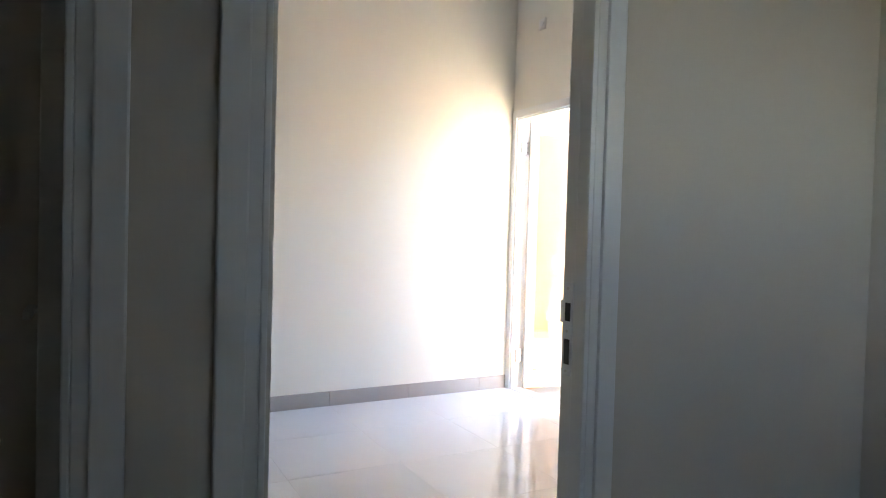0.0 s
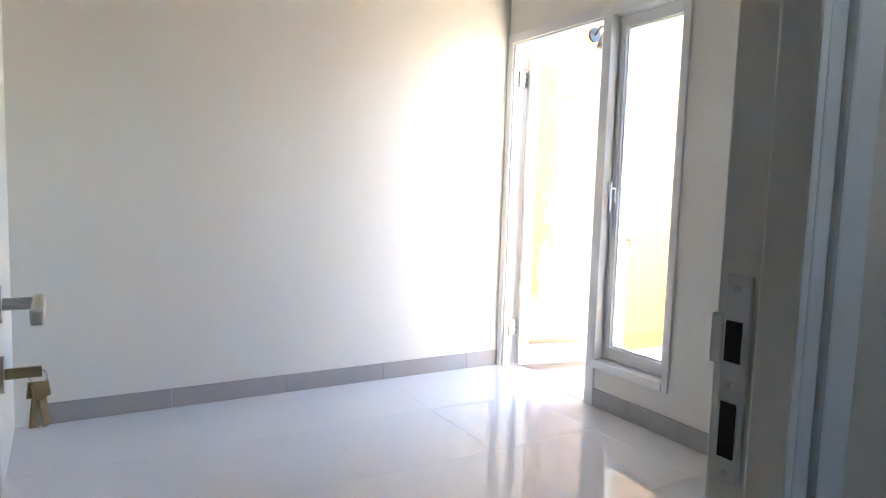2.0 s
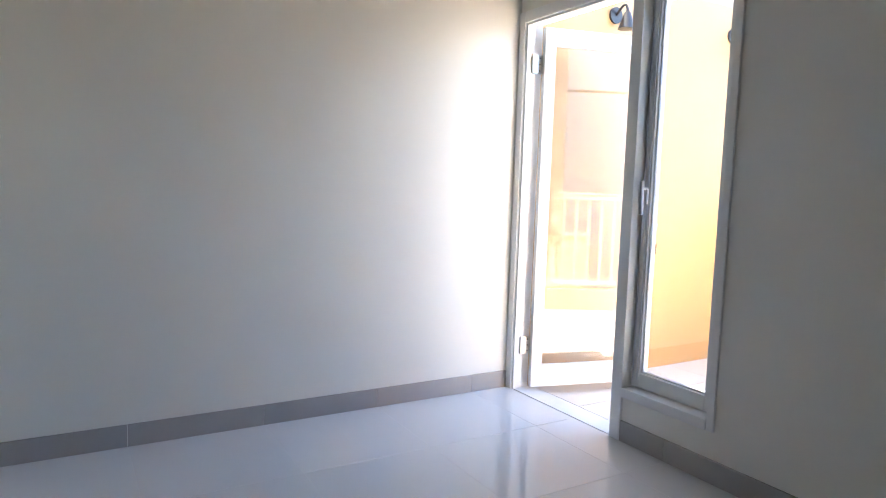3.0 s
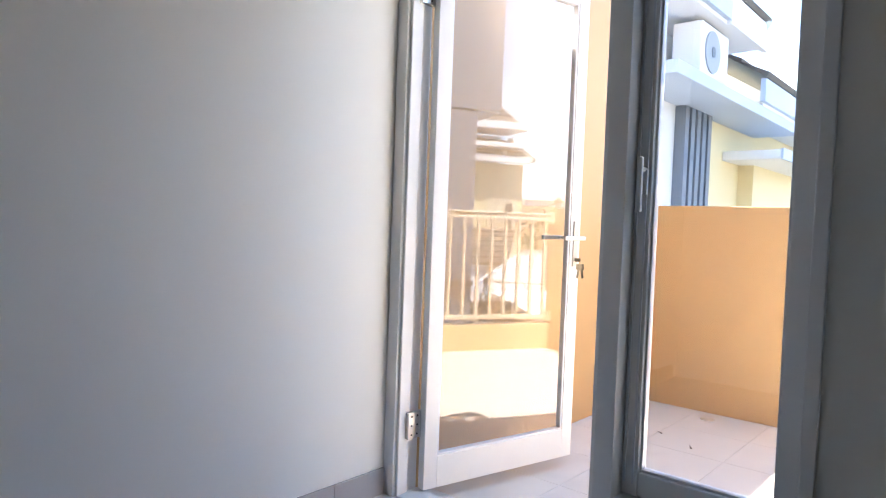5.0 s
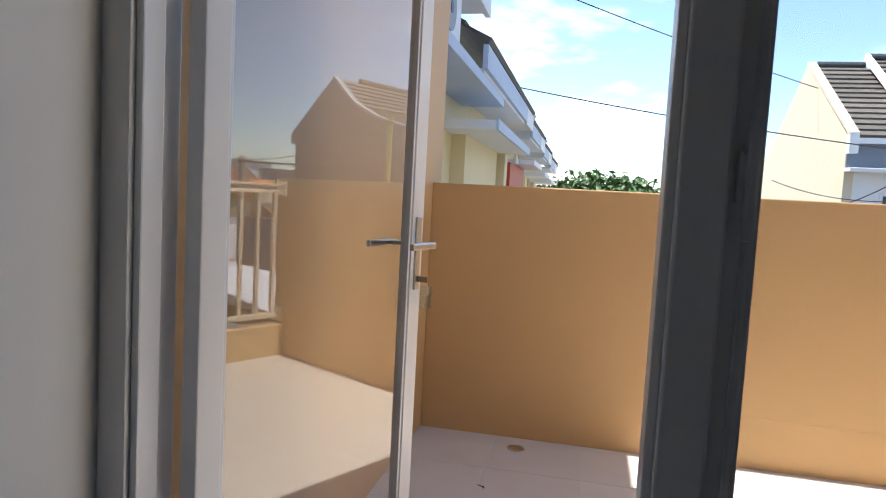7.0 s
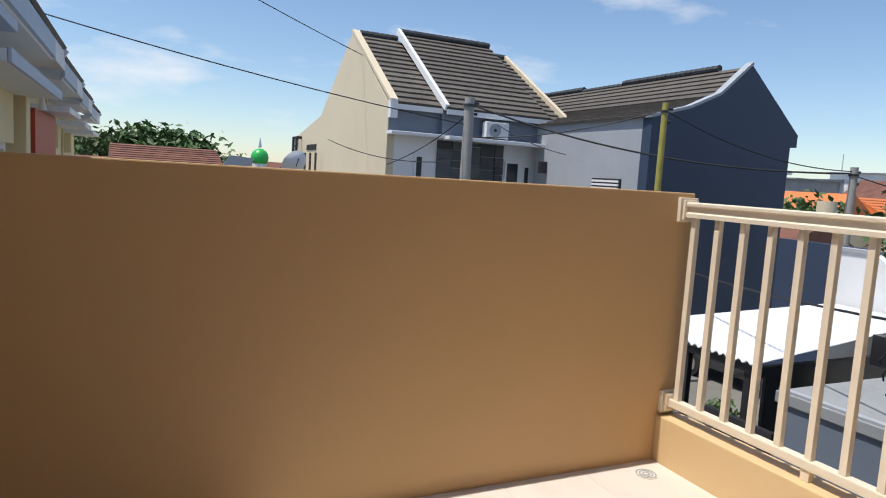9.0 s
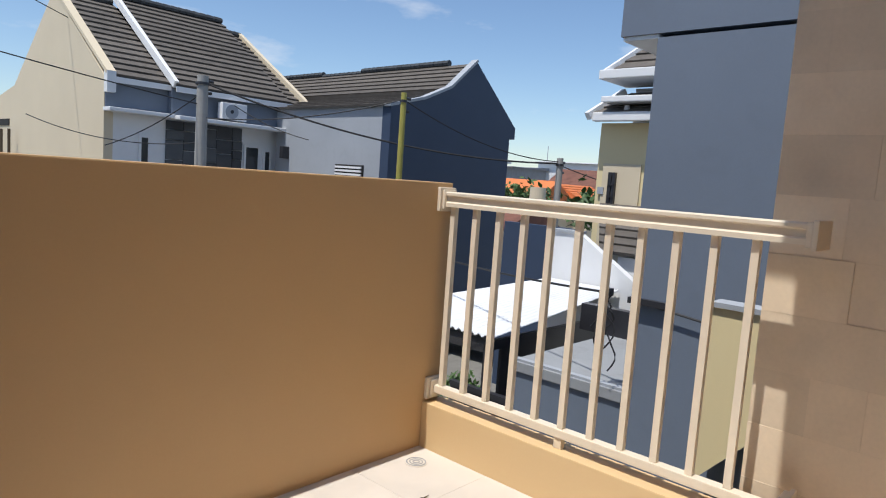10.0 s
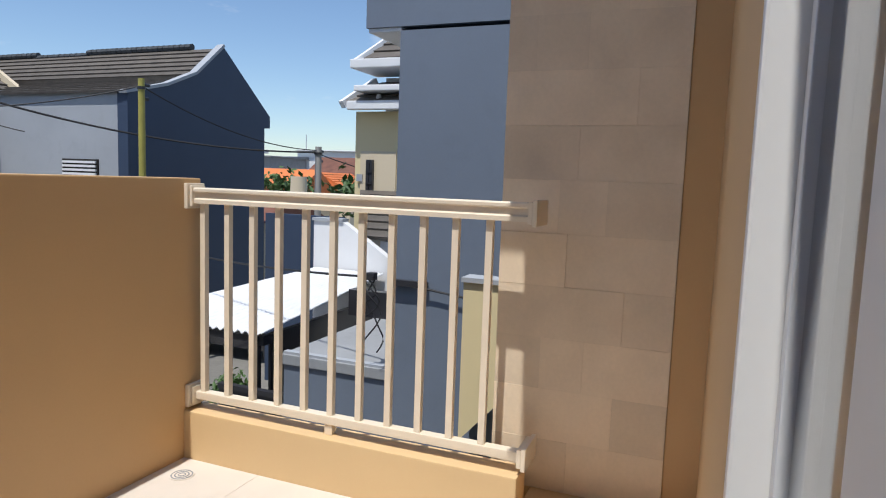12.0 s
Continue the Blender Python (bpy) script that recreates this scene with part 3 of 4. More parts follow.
def house_gable():
    """Cream gabled house with a white front facing south."""
    X0, X1, XM, Y, R, B = 7.85, 14.4, 9.65, 20.0, 24.3, 33.0
    e = thing("gabled_house", (11.1, 24, -3.2), "cream gabled house with grey-brown tiled roof and white front", "house")
    part("wall", prism([(Y, -3.2), (Y, 3.45), (R, 6.4), (28.6, 3.56), (B, 2.86), (B, -3.2)], "x", X0, X0 + 0.25), CREAMW, e)
    part("wall", boxes((X0 + 0.25, X1 - 0.25, Y, Y + 0.2, -3.2, 3.3)), WHITEW, e)
    part("wall", prism([(Y, -3.2), (Y, 3.4), (R, 6.2), (28.6, 3.5), (B, 2.86), (B, -3.2)], "x", X1 - 0.25, X1), CREAMW, e)
    part("upper_band", boxes((X0 + 0.02, XM, Y - 0.05, Y, 2.58, 3.4), (XM, X1 - 0.4, Y - 0.3, Y, 2.58, 3.35), (X1 - 0.4, X1, Y - 0.1, Y, 2.58, 3.4)), GREYB, e)
    part("end_band", boxes((X1 - 0.1, X1 + 0.25, Y - 0.02, Y + 0.3, -3.2, 3.0)), NAVY, e)
    part("canopy", boxes((X0 - 0.05, XM, Y - 0.55, Y - 0.05, 2.47, 2.58), (XM, X1 + 0.2, Y - 0.85, Y - 0.3, 2.43, 2.55), bevel=0.02), WHITEW, e)
    roof_courses(e, (X0 + 0.2, Y - 0.2, 3.45), (XM, Y - 0.2, 3.45), (XM, R, 6.3), (X0 + 0.2, R, 6.3), 14, ROOFT, 0.09)
    roof_courses(e, (XM, Y - 0.55, 3.4), (X1 - 0.75, Y - 0.55, 3.4), (X1 - 0.75, R, 6.55), (XM, R, 6.55), 16, ROOFT, 0.09)
    roof_courses(e, (X1 - 0.75, Y - 0.3, 3.4), (X1 - 0.05, Y - 0.3, 3.4), (X1 - 0.05, R, 6.2), (X1 - 0.75, R, 6.2), 15, ROOFT, 0.09)
    roof_courses(e, (X0 + 0.2, 28.6, 3.5), (X1, 28.6, 3.5), (X1, R, 6.25), (X0 + 0.2, R, 6.25), 4, ROOFT, 0.07)
    bar(e, "verge", (X0 + 0.1, Y - 0.2, 3.55), (X0 + 0.1, R, 6.45), 0.26, 0.1, CREAMW)
    bar(e, "verge", (XM, Y - 0.55, 3.45), (XM, R, 6.68), 0.13, 0.22, WHITEW)
    bar(e, "verge", (X1, Y - 0.5, 3.45), (X1, R, 6.3), 0.16, 0.18, CREAMW)
    part("verge_end", boxes((X0 - 0.02, X0 + 0.22, Y - 0.26, Y - 0.02, 3.0, 3.58)), WHITEW, e)
    part("verge_end", boxes((X1 - 0.1, X1 + 0.1, Y - 0.55, Y - 0.35, 2.9, 3.5)), WHITEW, e)
    bar(e, "fascia", (X0 + 0.2, Y - 0.23, 3.36), (XM, Y - 0.23, 3.36), 0.05, 0.16, WHITEW)
    bar(e, "fascia", (XM, Y - 0.58, 3.32), (X1 - 0.05, Y - 0.58, 3.32), 0.05, 0.16, WHITEW)
    ridge_tiles(e, (X0 + 0.3, R, 6.4), (XM - 0.05, R, 6.4), 7, RIDGE)
    ridge_tiles(e, (XM + 0.05, R, 6.68), (13.6, R, 6.68), 14, RIDGE)
    ridge_tiles(e, (13.65, R, 6.3), (X1, R, 6.3), 3, RIDGE)
    window_box(e, "y", Y, 8.82, 9.16, 0.6, 1.9)
    window_box(e, "y", Y, 12.25, 12.85, 0.4, 1.9)
    window_box(e, "y", Y, 12.98, 13.3, 0.4, 1.8)
    random.seed(4)
    x = 9.62
    while x < 12.1:
        z = -1.0
        while z < 2.4:
            h = random.choice((0.3, 0.45, 0.6))
            d = random.uniform(0.03, 0.1)
            part("stone_panel", boxes((x, min(x + 0.53, 12.15), Y - d, Y, z, min(z + h - 0.02, 2.42))), DSTONE, e)
            z += h
        x += 0.55
    # vent slot as a near-black block, its inside shade painted
    part("vent", boxes((X0 - 0.03, X0 + 0.01, 29.2, 31.0, 2.1, 2.35)), RECESS_SHADE, e)
    for y in (28.2, 29.2, 30.2, 31.4):
        part("post", boxes((X0 - 0.3, X0 - 0.22, y, y + 0.1, -1.0, 1.95)), BARK, e)
    for y in (32.2, 32.9):
        bm = tube(bmesh.new(), (X0 - 0.25, y, -1.0), (X0 - 0.25, y, 2.75), 0.07, n=10)
        tube(bm, (X0 - 0.25, y, 2.72), (X0 + 0.05, y, 2.72), 0.07, n=10)
        part("pipe", bm, BLACK, e)
    return e


def house_navy():
    """Navy gable to the south, light grey side to the west."""
    X0, X1, Y, B, RG = 13.3, 18.86, 14.0, 19.7, 16.86
    e = thing("navy_house", (16, 17, -3.2), "navy and grey house with a ribbed tiled roof", "house")
    part("gable_wall", prism([(X0, -3.2), (X0, 3.2), (14.6, 3.55), (15.7, 4.02), (RG, 5.02), (19.15, 3.16), (19.15, 2.78), (X1, 2.78), (X1, -3.2)], "y", Y, Y + 0.2), NAVY, e)
    part("side_wall", boxes((X0, X0 + 0.2, Y + 0.2, B, -3.2, 3.2)), GREYL, e)
    part("corner_band", boxes((X0 - 0.015, X0, Y, Y + 0.35, -3.2, 3.2)), NAVY, e)
    part("back_wall", boxes((X0 + 0.2, X1, B - 0.2, B, -3.2, 3.1)), GREYL, e)
    part("side_wall", boxes((X1 - 0.2, X1, Y + 0.2, B - 0.2, -3.2, 2.75)), GREYL, e)
    roof_courses(e, (X0 - 0.12, Y + 0.2, 3.18), (X0 - 0.12, B + 0.2, 3.18), (15.7, 23.5, 3.98), (15.7, Y + 0.2, 3.98), 8, ROOFT, 0.07)
    roof_courses(e, (15.7, Y + 0.2, 3.98), (15.7, 23.5, 3.98), (RG, 26.0, 4.96), (RG, Y + 0.2, 4.96), 6, ROOFT, 0.07)
    roof_courses(e, (19.15, Y + 0.2, 3.1), (19.15, B, 3.1), (RG, 26.0, 4.96), (RG, Y + 0.2, 4.96), 4, ROOFT, 0.05)
    for a, b in (((X0 - 0.1, 3.2), (14.6, 3.58)), ((14.6, 3.58), (15.7, 4.06)), ((15.7, 4.06), (RG, 5.06))):
        bar(e, "verge", (a[0], Y + 0.08, a[1]), (b[0], Y + 0.08, b[1]), 0.26, 0.08, GREYL)
    ridge_tiles(e, (RG, Y + 1.2, 5.06), (RG, Y + 5.6, 5.06), 20, RIDGE, 0.11)
    ridge_tiles(e, (RG, Y + 5.6, 4.98), (RG, Y + 8.0, 4.98), 9, RIDGE, 0.1)
    ridge_tiles(e, (RG, Y + 8.0, 5.06), (RG, 26.0, 5.06), 16, RIDGE, 0.11)
    # near-black backing paints the shade behind the slats
    lv = part("louvre", boxes((X0 - 0.05, X0 - 0.002, 15.05, 16.35, 0.9, 1.47)), RECESS_SHADE, e)
    for k in range(5):
        part("slat", boxes((X0 - 0.09, X0 - 0.05, 15.09, 16.31, 0.94 + k * 0.105, 1.0 + k * 0.105)), WHITEW, lv)
    part("wall_lamp", boxes((X0 - 0.25, X0, 18.9, 19.1, 1.55, 1.95), bevel=0.02), BLACK, e)
    part("sill", boxes((X1, X1 + 0.5, Y + 0.2, Y + 1.4, 1.95, 2.05)), WHITEW, e)
    return e


house_gable()
house_navy()
ac_unit((11.45, 19.22, 2.55), 0.85, "s")


def cream_house():
    e = thing("cream_house", (15, 5.5, -3.2), "cream two storey house with white stepped awnings", "house")
    part("wall", boxes((13.0, 18.0, 3.0, 7.19, -3.2, 2.62)), YELLOWW, e)
    part("upper_wall", boxes((13.6, 18.0, 3.0, 6.8, 2.62, 3.4)), WHITEW, e)
    part("awning", boxes((12.4, 13.6, 3.0, 7.02, 3.42, 3.6), bevel=0.02), WHITEW, e)
    part("awning", boxes((12.5, 13.6, 3.0, 6.98, 2.98, 3.1), bevel=0.02), WHITEW, e)
    part("eave_board", boxes((12.6, 12.75, 3.0, 7.2, 2.62, 2.8), bevel=0.02), WHITEW, e)
    roof_courses(e, (12.65, 7.2, 2.75), (12.65, 3.0, 2.75), (13.6, 3.0, 3.3), (13.6, 6.9, 3.3), 4, ROOFT, 0.06)
    roof_courses(e, (12.7, 6.85, 3.62), (12.7, 3.0, 3.62), (14.9, 3.0, 5.4), (14.9, 5.8, 5.4), 10, ROOFT, 0.06)
    bar(e, "verge", (12.6, 7.0, 3.55), (14.9, 5.75, 5.45), 0.14, 0.16, WHITEW)
    bar(e, "verge", (12.6, 7.3, 2.72), (13.4, 6.95, 3.3), 0.14, 0.16, WHITEW)
    part("panel", boxes((12.96, 13.0, 6.2, 7.04, -2.0, 1.79)), CREAMW, e)
    window_box(e, "x", 12.95, 6.71, 6.87, 0.4, 1.61, BLACK)
    for k in range(4):
        part("glazing_bar", boxes((12.87, 12.9, 6.72, 6.86, 0.62 + k * 0.24, 0.66 + k * 0.24)), BLACK, e)
    part("number_plate", boxes((12.94, 12.96, 6.98, 7.12, 1.15, 1.3)), GREYL, e)
    part("lamp", tube(bmesh.new(), (12.8, 6.55, 2.72), (12.8, 6.55, 2.95), 0.1, 0.04), WHITEW, e)
    return e


cream_house()

low = thing("low_roof", (11.4, 5.0, -3.2), "small grey-brown tiled lean-to roof", "roof")
roof_courses(low, (10.5, 5.6, 0.18), (10.5, 3.3, 0.18), (12.9, 3.3, 0.95), (12.9, 7.0, 0.95), 7, ROOFT, 0.06)
part("wall", boxes((10.6, 12.9, 3.4, 5.3, -3.2, 0.15)), WHITEW, low)

# tall blue-grey house with a flat-roofed low wing towards the lane
TX = 6.7
tw = thing("grey_tower_house", (8, 1.5, -3.2), "tall plain blue-grey painted house wall", "house")
part("wall", boxes((TX, 9.6, 0.6, 3.12, -3.2, 2.7)), GREYB, tw)
part("overhang", boxes((TX - 0.004, 9.6, 0.6, 3.51, 2.74, 5.6)), GREYB, tw)
part("soffit", boxes((TX + 0.02, 9.6, 3.12, 3.49, 2.7, 2.74)), WHITEW, tw)
sl = thing("flat_roof_wing", (7.8, 3.9, -3.2), "grey cement flat roof over blue-grey walls", "roof")
part("slab", boxes((TX, 9.1, 3.12, 4.52, -0.92, -0.8), bevel=0.01), SLAB, sl)
part("wall", boxes((TX + 0.03, TX + 0.2, 3.12, 4.5, -3.2, -0.92)), GREYB, sl)
part("wall", boxes((TX + 0.2, 9.1, 4.35, 4.5, -3.2, -0.92)), NAVY, sl)
part("upstand", boxes((TX + 0.02, TX + 0.1, 3.13, 4.5, -0.8, -0.77)), GREYL, sl)
part("upstand", boxes((8.95, 9.1, 3.13, 4.95, -0.8, -0.42)), BLACK, sl)

cn = thing("sheet_canopy", (8.6, 6, -3.2), "white corrugated sheet canopy on dark posts", "canopy")
cv, cf = [], []
N = 80
for i in range(N + 1):
    u = i / N
    dz = 0.02 * math.sin(i * math.pi / 2.0 + 0.4)
    for x, y, z in ((6.98, 5.0 + 2.2 * u, -0.69), (10.15, 5.0 + 1.32 * u, -0.34)):
        cv += [(x, y, z + dz), (x, y, z + dz - 0.012)]
for i in range(N):
    k = i * 4
    cf += [(k, k + 2, k + 6, k + 4), (k + 1, k + 5, k + 7, k + 3), (k, k + 4, k + 5, k + 1), (k + 2, k + 3, k + 7, k + 6)]
me = bpy.data.meshes.new("sheet")
me.from_pydata(cv, [], cf)
me.materials.append(SHEET)
ob = new("sheet", me)
ob.parent = cn
ob.matrix_parent_inverse = Matrix.Translation((-8.6, -6, 3.2))
part("beam", boxes((7.05, 10.0, 5.03, 5.1, -0.86, -0.74)), BLACK, cn)
part("side_screen", boxes((7.3, 10.0, 5.1, 5.14, -3.2, -0.78)), BLACK, cn)
part("front_beam", boxes((7.02, 7.1, 5.1, 7.1, -0.82, -0.74)), BLACK, cn)
for y in (5.12, 6.05, 7.05):
    part("post", boxes((7.05, 7.13, y, y + 0.08, -3.2, -0.82)), BLACK, cn)
gt = thing("yard_fence", (6.9, 4.8, -3.2), "black sheet metal yard fence", "fence")
part("panel", boxes((6.75, 6.79, 4.53, 5.45, -3.2, -1.35)), BLACK, gt)
part("rail", boxes((6.73, 6.81, 4.53, 5.45, -1.35, -1.29)), BLACK, gt)

wh = thing("white_annex", (10.8, 5.6, -3.2), "low white plastered annex with a sloping parapet", "house")
part("wall", prism([(4.6, -3.2), (4.6, -0.3), (5.85, 0.5), (6.38, 0.47), (6.38, -3.2)], "x", 10.2, 10.35), WHITEW, wh)
part("coping", boxes((10.17, 10.38, 5.8, 6.4, 0.47, 0.52)), GREYL, wh)
part("body", boxes((10.35, 10.6, 4.7, 6.3, -3.2, -0.4)), WHITEW, wh)
bw = thing("boundary_wall", (12.5, 9, -3.2), "dark blue boundary wall", "wall")
part("wall", boxes((12.0, 12.15, 6.9, 8.75, -3.2, 0.42)), NAVY, bw)

yw = thing("yellow_wall", (4.5, 1.0, -3.2), "pale yellow wall of the neighbouring yard", "wall")
# yellow face ends on a diagonal; the blue-grey sheet behind shows below it
part("wall", prism([(1.52, 0.6), (1.52, -0.42), (0.6, 0.6)], "x", 4.4, 4.52), YELLOWW, yw)
part("coping", boxes((4.38, 4.54, 0.3, 1.53, 0.6, 0.63)), GREYL, yw)
part("base", prism([(0.3, -3.2), (0.3, 0.58), (1.5, 0.58), (1.5, -3.2)], "x", 4.56, 4.65), GREYB, yw)


# row houses to the north, facing east
def row_house(y0, y1, wallmat, ez, bay, red):
    """Eave along the street with a blue fascia, tiled slope, concrete awning and bay."""
    e = thing("row_house", (-3.5, (y0 + y1) / 2, -3.2), "pale row house with blue eaves and concrete awnings", "house", group="row houses")
    part("wall", boxes((-6.0, -1.1, y0, y1 - 0.6, -3.2, ez)), wallmat, e)
    roof_courses(e, (-0.45, y0, ez), (-0.45, y1, ez), (-3.5, y1, ez + 1.9), (-3.5, y0, ez + 1.9), 10, ROOFT, 0.06)
    part("soffit", boxes((-1.1, -0.5, y0 + 0.1, y1 - 0.15, ez - 0.32, ez - 0.26)), WHITEW, e)
    bar(e, "barge_board", (-0.47, y1 - 0.05, ez - 0.14), (-3.5, y1 - 0.05, ez + 1.8), 0.1, 0.3, WHITEW)
    bar(e, "fascia", (-0.48, y0, ez - 0.15), (-0.48, y1 - 1.3, ez - 0.15), 0.06, 0.26, BLUEP)
    bar(e, "fascia_end", (-0.48, y1 - 1.3, ez - 0.17), (-0.48, y1, ez - 0.17), 0.06, 0.3, WHITEW)
    if bay:
        part("awning", boxes((-1.1, -0.4, y0 + 0.6, y1 - 1.3, 1.97, 2.09), bevel=0.02), WHITEW, e)
        part("awning_edge", boxes((-0.4, -0.37, y0 + 0.6, y1 - 1.3, 1.97, 2.1)), BLUEP, e)
        part("bay", boxes((-1.1, -0.9, y0 + 1.3, y0 + 4.3, 1.3, 1.97)), YELLOWW, e)
        w = part("window_frame", boxes((-1.1, -0.98, y0 + 1.4, y0 + 1.5, 0.0, 1.3), (-1.1, -0.98, y0 + 4.1, y0 + 4.2, 0.0, 1.3), (-1.1, -0.98, y0 + 1.5, y0 + 4.1, 1.22, 1.3), (-1.1, -0.98, y0 + 2.8, y0 + 2.87, 0.0, 1.22)), WHITEW, e)
        for k in range(9):
            part("curtain", boxes((-1.09, -1.04, y0 + 1.52 + k * 0.28, y0 + 1.74 + k * 0.28, 0.0, 1.2), bevel=0.015), CURTAIN, w)
        part("pillar", boxes((-1.1, -0.78, y0 + 4.5, y0 + 4.9, -3.2, 1.97)), YELLOWW, e)
        part("bulb", tube(bmesh.new(), (-0.6, y0 + 4.6, 1.8), (-0.6, y0 + 4.6, 1.97), 0.06, 0.03), WHITEW, e)
    if red:
        part("red_panel", boxes((-1.1, -0.8, y1 - 0.55, y1 + 2.2, -0.4, 1.88)), REDP, e)
    return e


row_house(2.6, 6.4, WHITEW, 3.45, False, False)
row_house(6.4, 12.5, YELLOWW, 2.86, True, True)
row_house(12.5, 16.2, YELLOWW, 2.72, False, False)
row_house(16.2, 19.4, YELLOWW, 2.6, False, False)
for y0, y1, z in ((13.0, 15.3, 1.9), (16.5, 18.6, 1.82), (19.5, 21.8, 1.75)):
    aw = thing("awning", (-0.7, y0, z), "thin concrete awning over a house entrance", "awning", group="entrance awnings")
    part("slab", boxes((-1.1, -0.42, y0, y1, z, z + 0.11), bevel=0.015), WHITEW, aw)
    part("bracket", boxes((-1.1, -0.95, y0 + 0.1, y0 + 0.3, z - 0.5, z)), YELLOWW, aw)
row_house(19.4, 23.0, YELLOWW, 2.5, False, False)
slab = thing("ac_ledge", (-0.7, 6, 2.4), "pale blue concrete ledge holding an air conditioner", "ledge")
part("slab", boxes((-1.1, -0.5, 3.9, 8.3, 2.42, 2.54), bevel=0.01), BLUEP, slab)
for k in range(5):
    part("fin", boxes((-1.1, -0.98, 5.4 + k * 0.18, 5.51 + k * 0.18, -0.5, 2.42)), GREYB, slab)
ac_unit((-0.58, 5.05, 2.54), 0.8, "e")


# poles and cables
def pole(name, x, y, top, r, mat, label):
    e = thing(name, (x, y, -3.2), label, "pole")
    part("shaft", tube(bmesh.new(), (x, y, -3.2), (x, y, top), r * 1.25, r, n=16), mat, e)
    part("clamp", tube(bmesh.new(), (x, y, top - 0.22), (x, y, top - 0.16), r * 1.3, n=16), BLACK, e)
    part("insulator", tube(bmesh.new(), (x + r, y, top - 0.12), (x + r + 0.14, y, top - 0.12), 0.035, n=10), BLACK, e)
    part("insulator", tube(bmesh.new(), (x + r, y, top - 0.4), (x + r + 0.1, y, top - 0.4), 0.04, n=10), BLACK, e)
    return e


pole("concrete_pole", 8.46, 15.5, 3.3, 0.13, CONC, "grey concrete utility pole with cables")
pole("yellow_pole", 11.0, 11.11, 3.1, 0.065, POLEY, "faded yellow steel utility pole")
pole("street_pole", 16.4, 10.3, 2.05, 0.09, CONC, "grey concrete utility pole further along")


def sweep(pts, r, n=6):
    """One closed tube along a line of points."""
    bm = bmesh.new()
    rings = []
    for k, p in enumerate(pts):
        d = (Vector(pts[min(k + 1, len(pts) - 1)]) - Vector(pts[max(k - 1, 0)])).normalized()
        q = d.to_track_quat("Z", "Y").to_matrix()
        rings.append([bm.verts.new(Vector(p) + q @ Vector((r * math.cos(2 * math.pi * i / n), r * math.sin(2 * math.pi * i / n), 0))) for i in range(n)])
    for a, b in zip(rings, rings[1:]):
        for i in range(n):
            bm.faces.new((a[i], a[(i + 1) % n], b[(i + 1) % n], b[i]))
    bm.faces.new(rings[0]), bm.faces.new(rings[-1][::-1])
    return bm


def cable(a, b, sag, r=0.014):
    a, b = Vector(a), Vector(b)
    n = 20
    pts = [a.lerp(b, i / n) - Vector((0, 0, sag * 4 * (i / n) * (1 - i / n))) for i in range(n + 1)]
    return tagged(part("overhead_cable", sweep(pts, r), CABLE), "thin black overhead cable", "cable", "overhead cables")


cable((8.46, 15.5, 3.15), (16.4, 10.3, 1.9), 0.45, 0.026)
cable((8.46, 15.5, 2.3), (11.0, 11.11, 2.95), 0.2)
cable((8.46, 15.5, 2.6), (-9.0, 15, 5.6), 0.35)
cable((8.46, 15.5, 1.7), (6.2, 21, 2.2), 0.3)
cable((8.46, 15.5, 2.9), (7.6, 19.2, 1.5), 0.15)
cable((-6, 14, 8.2), (14, 27, 4.6), 0.4)
cable((11.0, 11.11, 2.95), (16.4, 10.3, 1.95), 0.3)
cable((10.9, 14.5, 2.0), (9.6, 16.0, 2.75), 0.1)
cable((16.4, 10.3, 1.85), (26.0, 8.0, 0.9), 0.3)
cable((9.0, 9.5, 0.1), (6.6, 3.3, 0.2), 0.12)
cable((6.64, 3.0, 0.16), (6.64, -1.0, 0.05), 0.12, 0.012)


bk = thing("cable_bracket", (9.0, 4.4, -0.1), "black cable bracket with dangling loops beside the grey wall", "bracket")
part("arm", boxes((6.62, 6.68, 2.72, 3.12, 0.13, 0.19)), BLACK, bk)
part("clamp", boxes((6.6, 6.68, 3.3, 3.4, 0.16, 0.24), bevel=0.01), BLACK, bk)
for k in range(4):
    pts = [(6.63 + 0.02 * math.sin(i * 1.3 + k), 3.3 + 0.07 * k * 0.4 + 0.1 * math.sin(i * (0.45 + 0.12 * k) + k), 0.18 - i * 0.06) for i in range(14 - 2 * k)]
    part("loose_cable", sweep(pts, 0.009), CABLE, bk)

# small litter blown onto the balcony tiles
rnd = random.Random(9)
for x, y in ((0.42, 1.62), (0.62, 1.5), (1.9, 1.95), (2.2, 1.7), (2.45, 1.85), (1.62, 1.35)):
    bm = bmesh.new()
    a = rnd.uniform(0, 6)
    tube(bm, (x, y, FB + 0.003), (x + 0.03 * math.cos(a), y + 0.03 * math.sin(a), FB + 0.005), 0.003, 0.0015, n=6)
    tube(bm, (x, y, FB + 0.003), (x + 0.012 * math.cos(a + 2), y + 0.012 * math.sin(a + 2), FB + 0.004), 0.004, 0.002, n=6)
    tagged(part("twig", bm, BARK), "tiny dry twig on the balcony floor", "twig", "balcony litter")


# car under the far end of the lane
car = thing("car", (13.4, 9.4, -3.2), "dark parked car at the lane", "car")
part("body", prism([(8.2, -2.88), (8.2, -2.3), (9.0, -2.2), (9.6, -1.75), (11.2, -1.75), (11.9, -2.25), (12.2, -2.88)], "x", 12.9, 14.4), CARP, car)
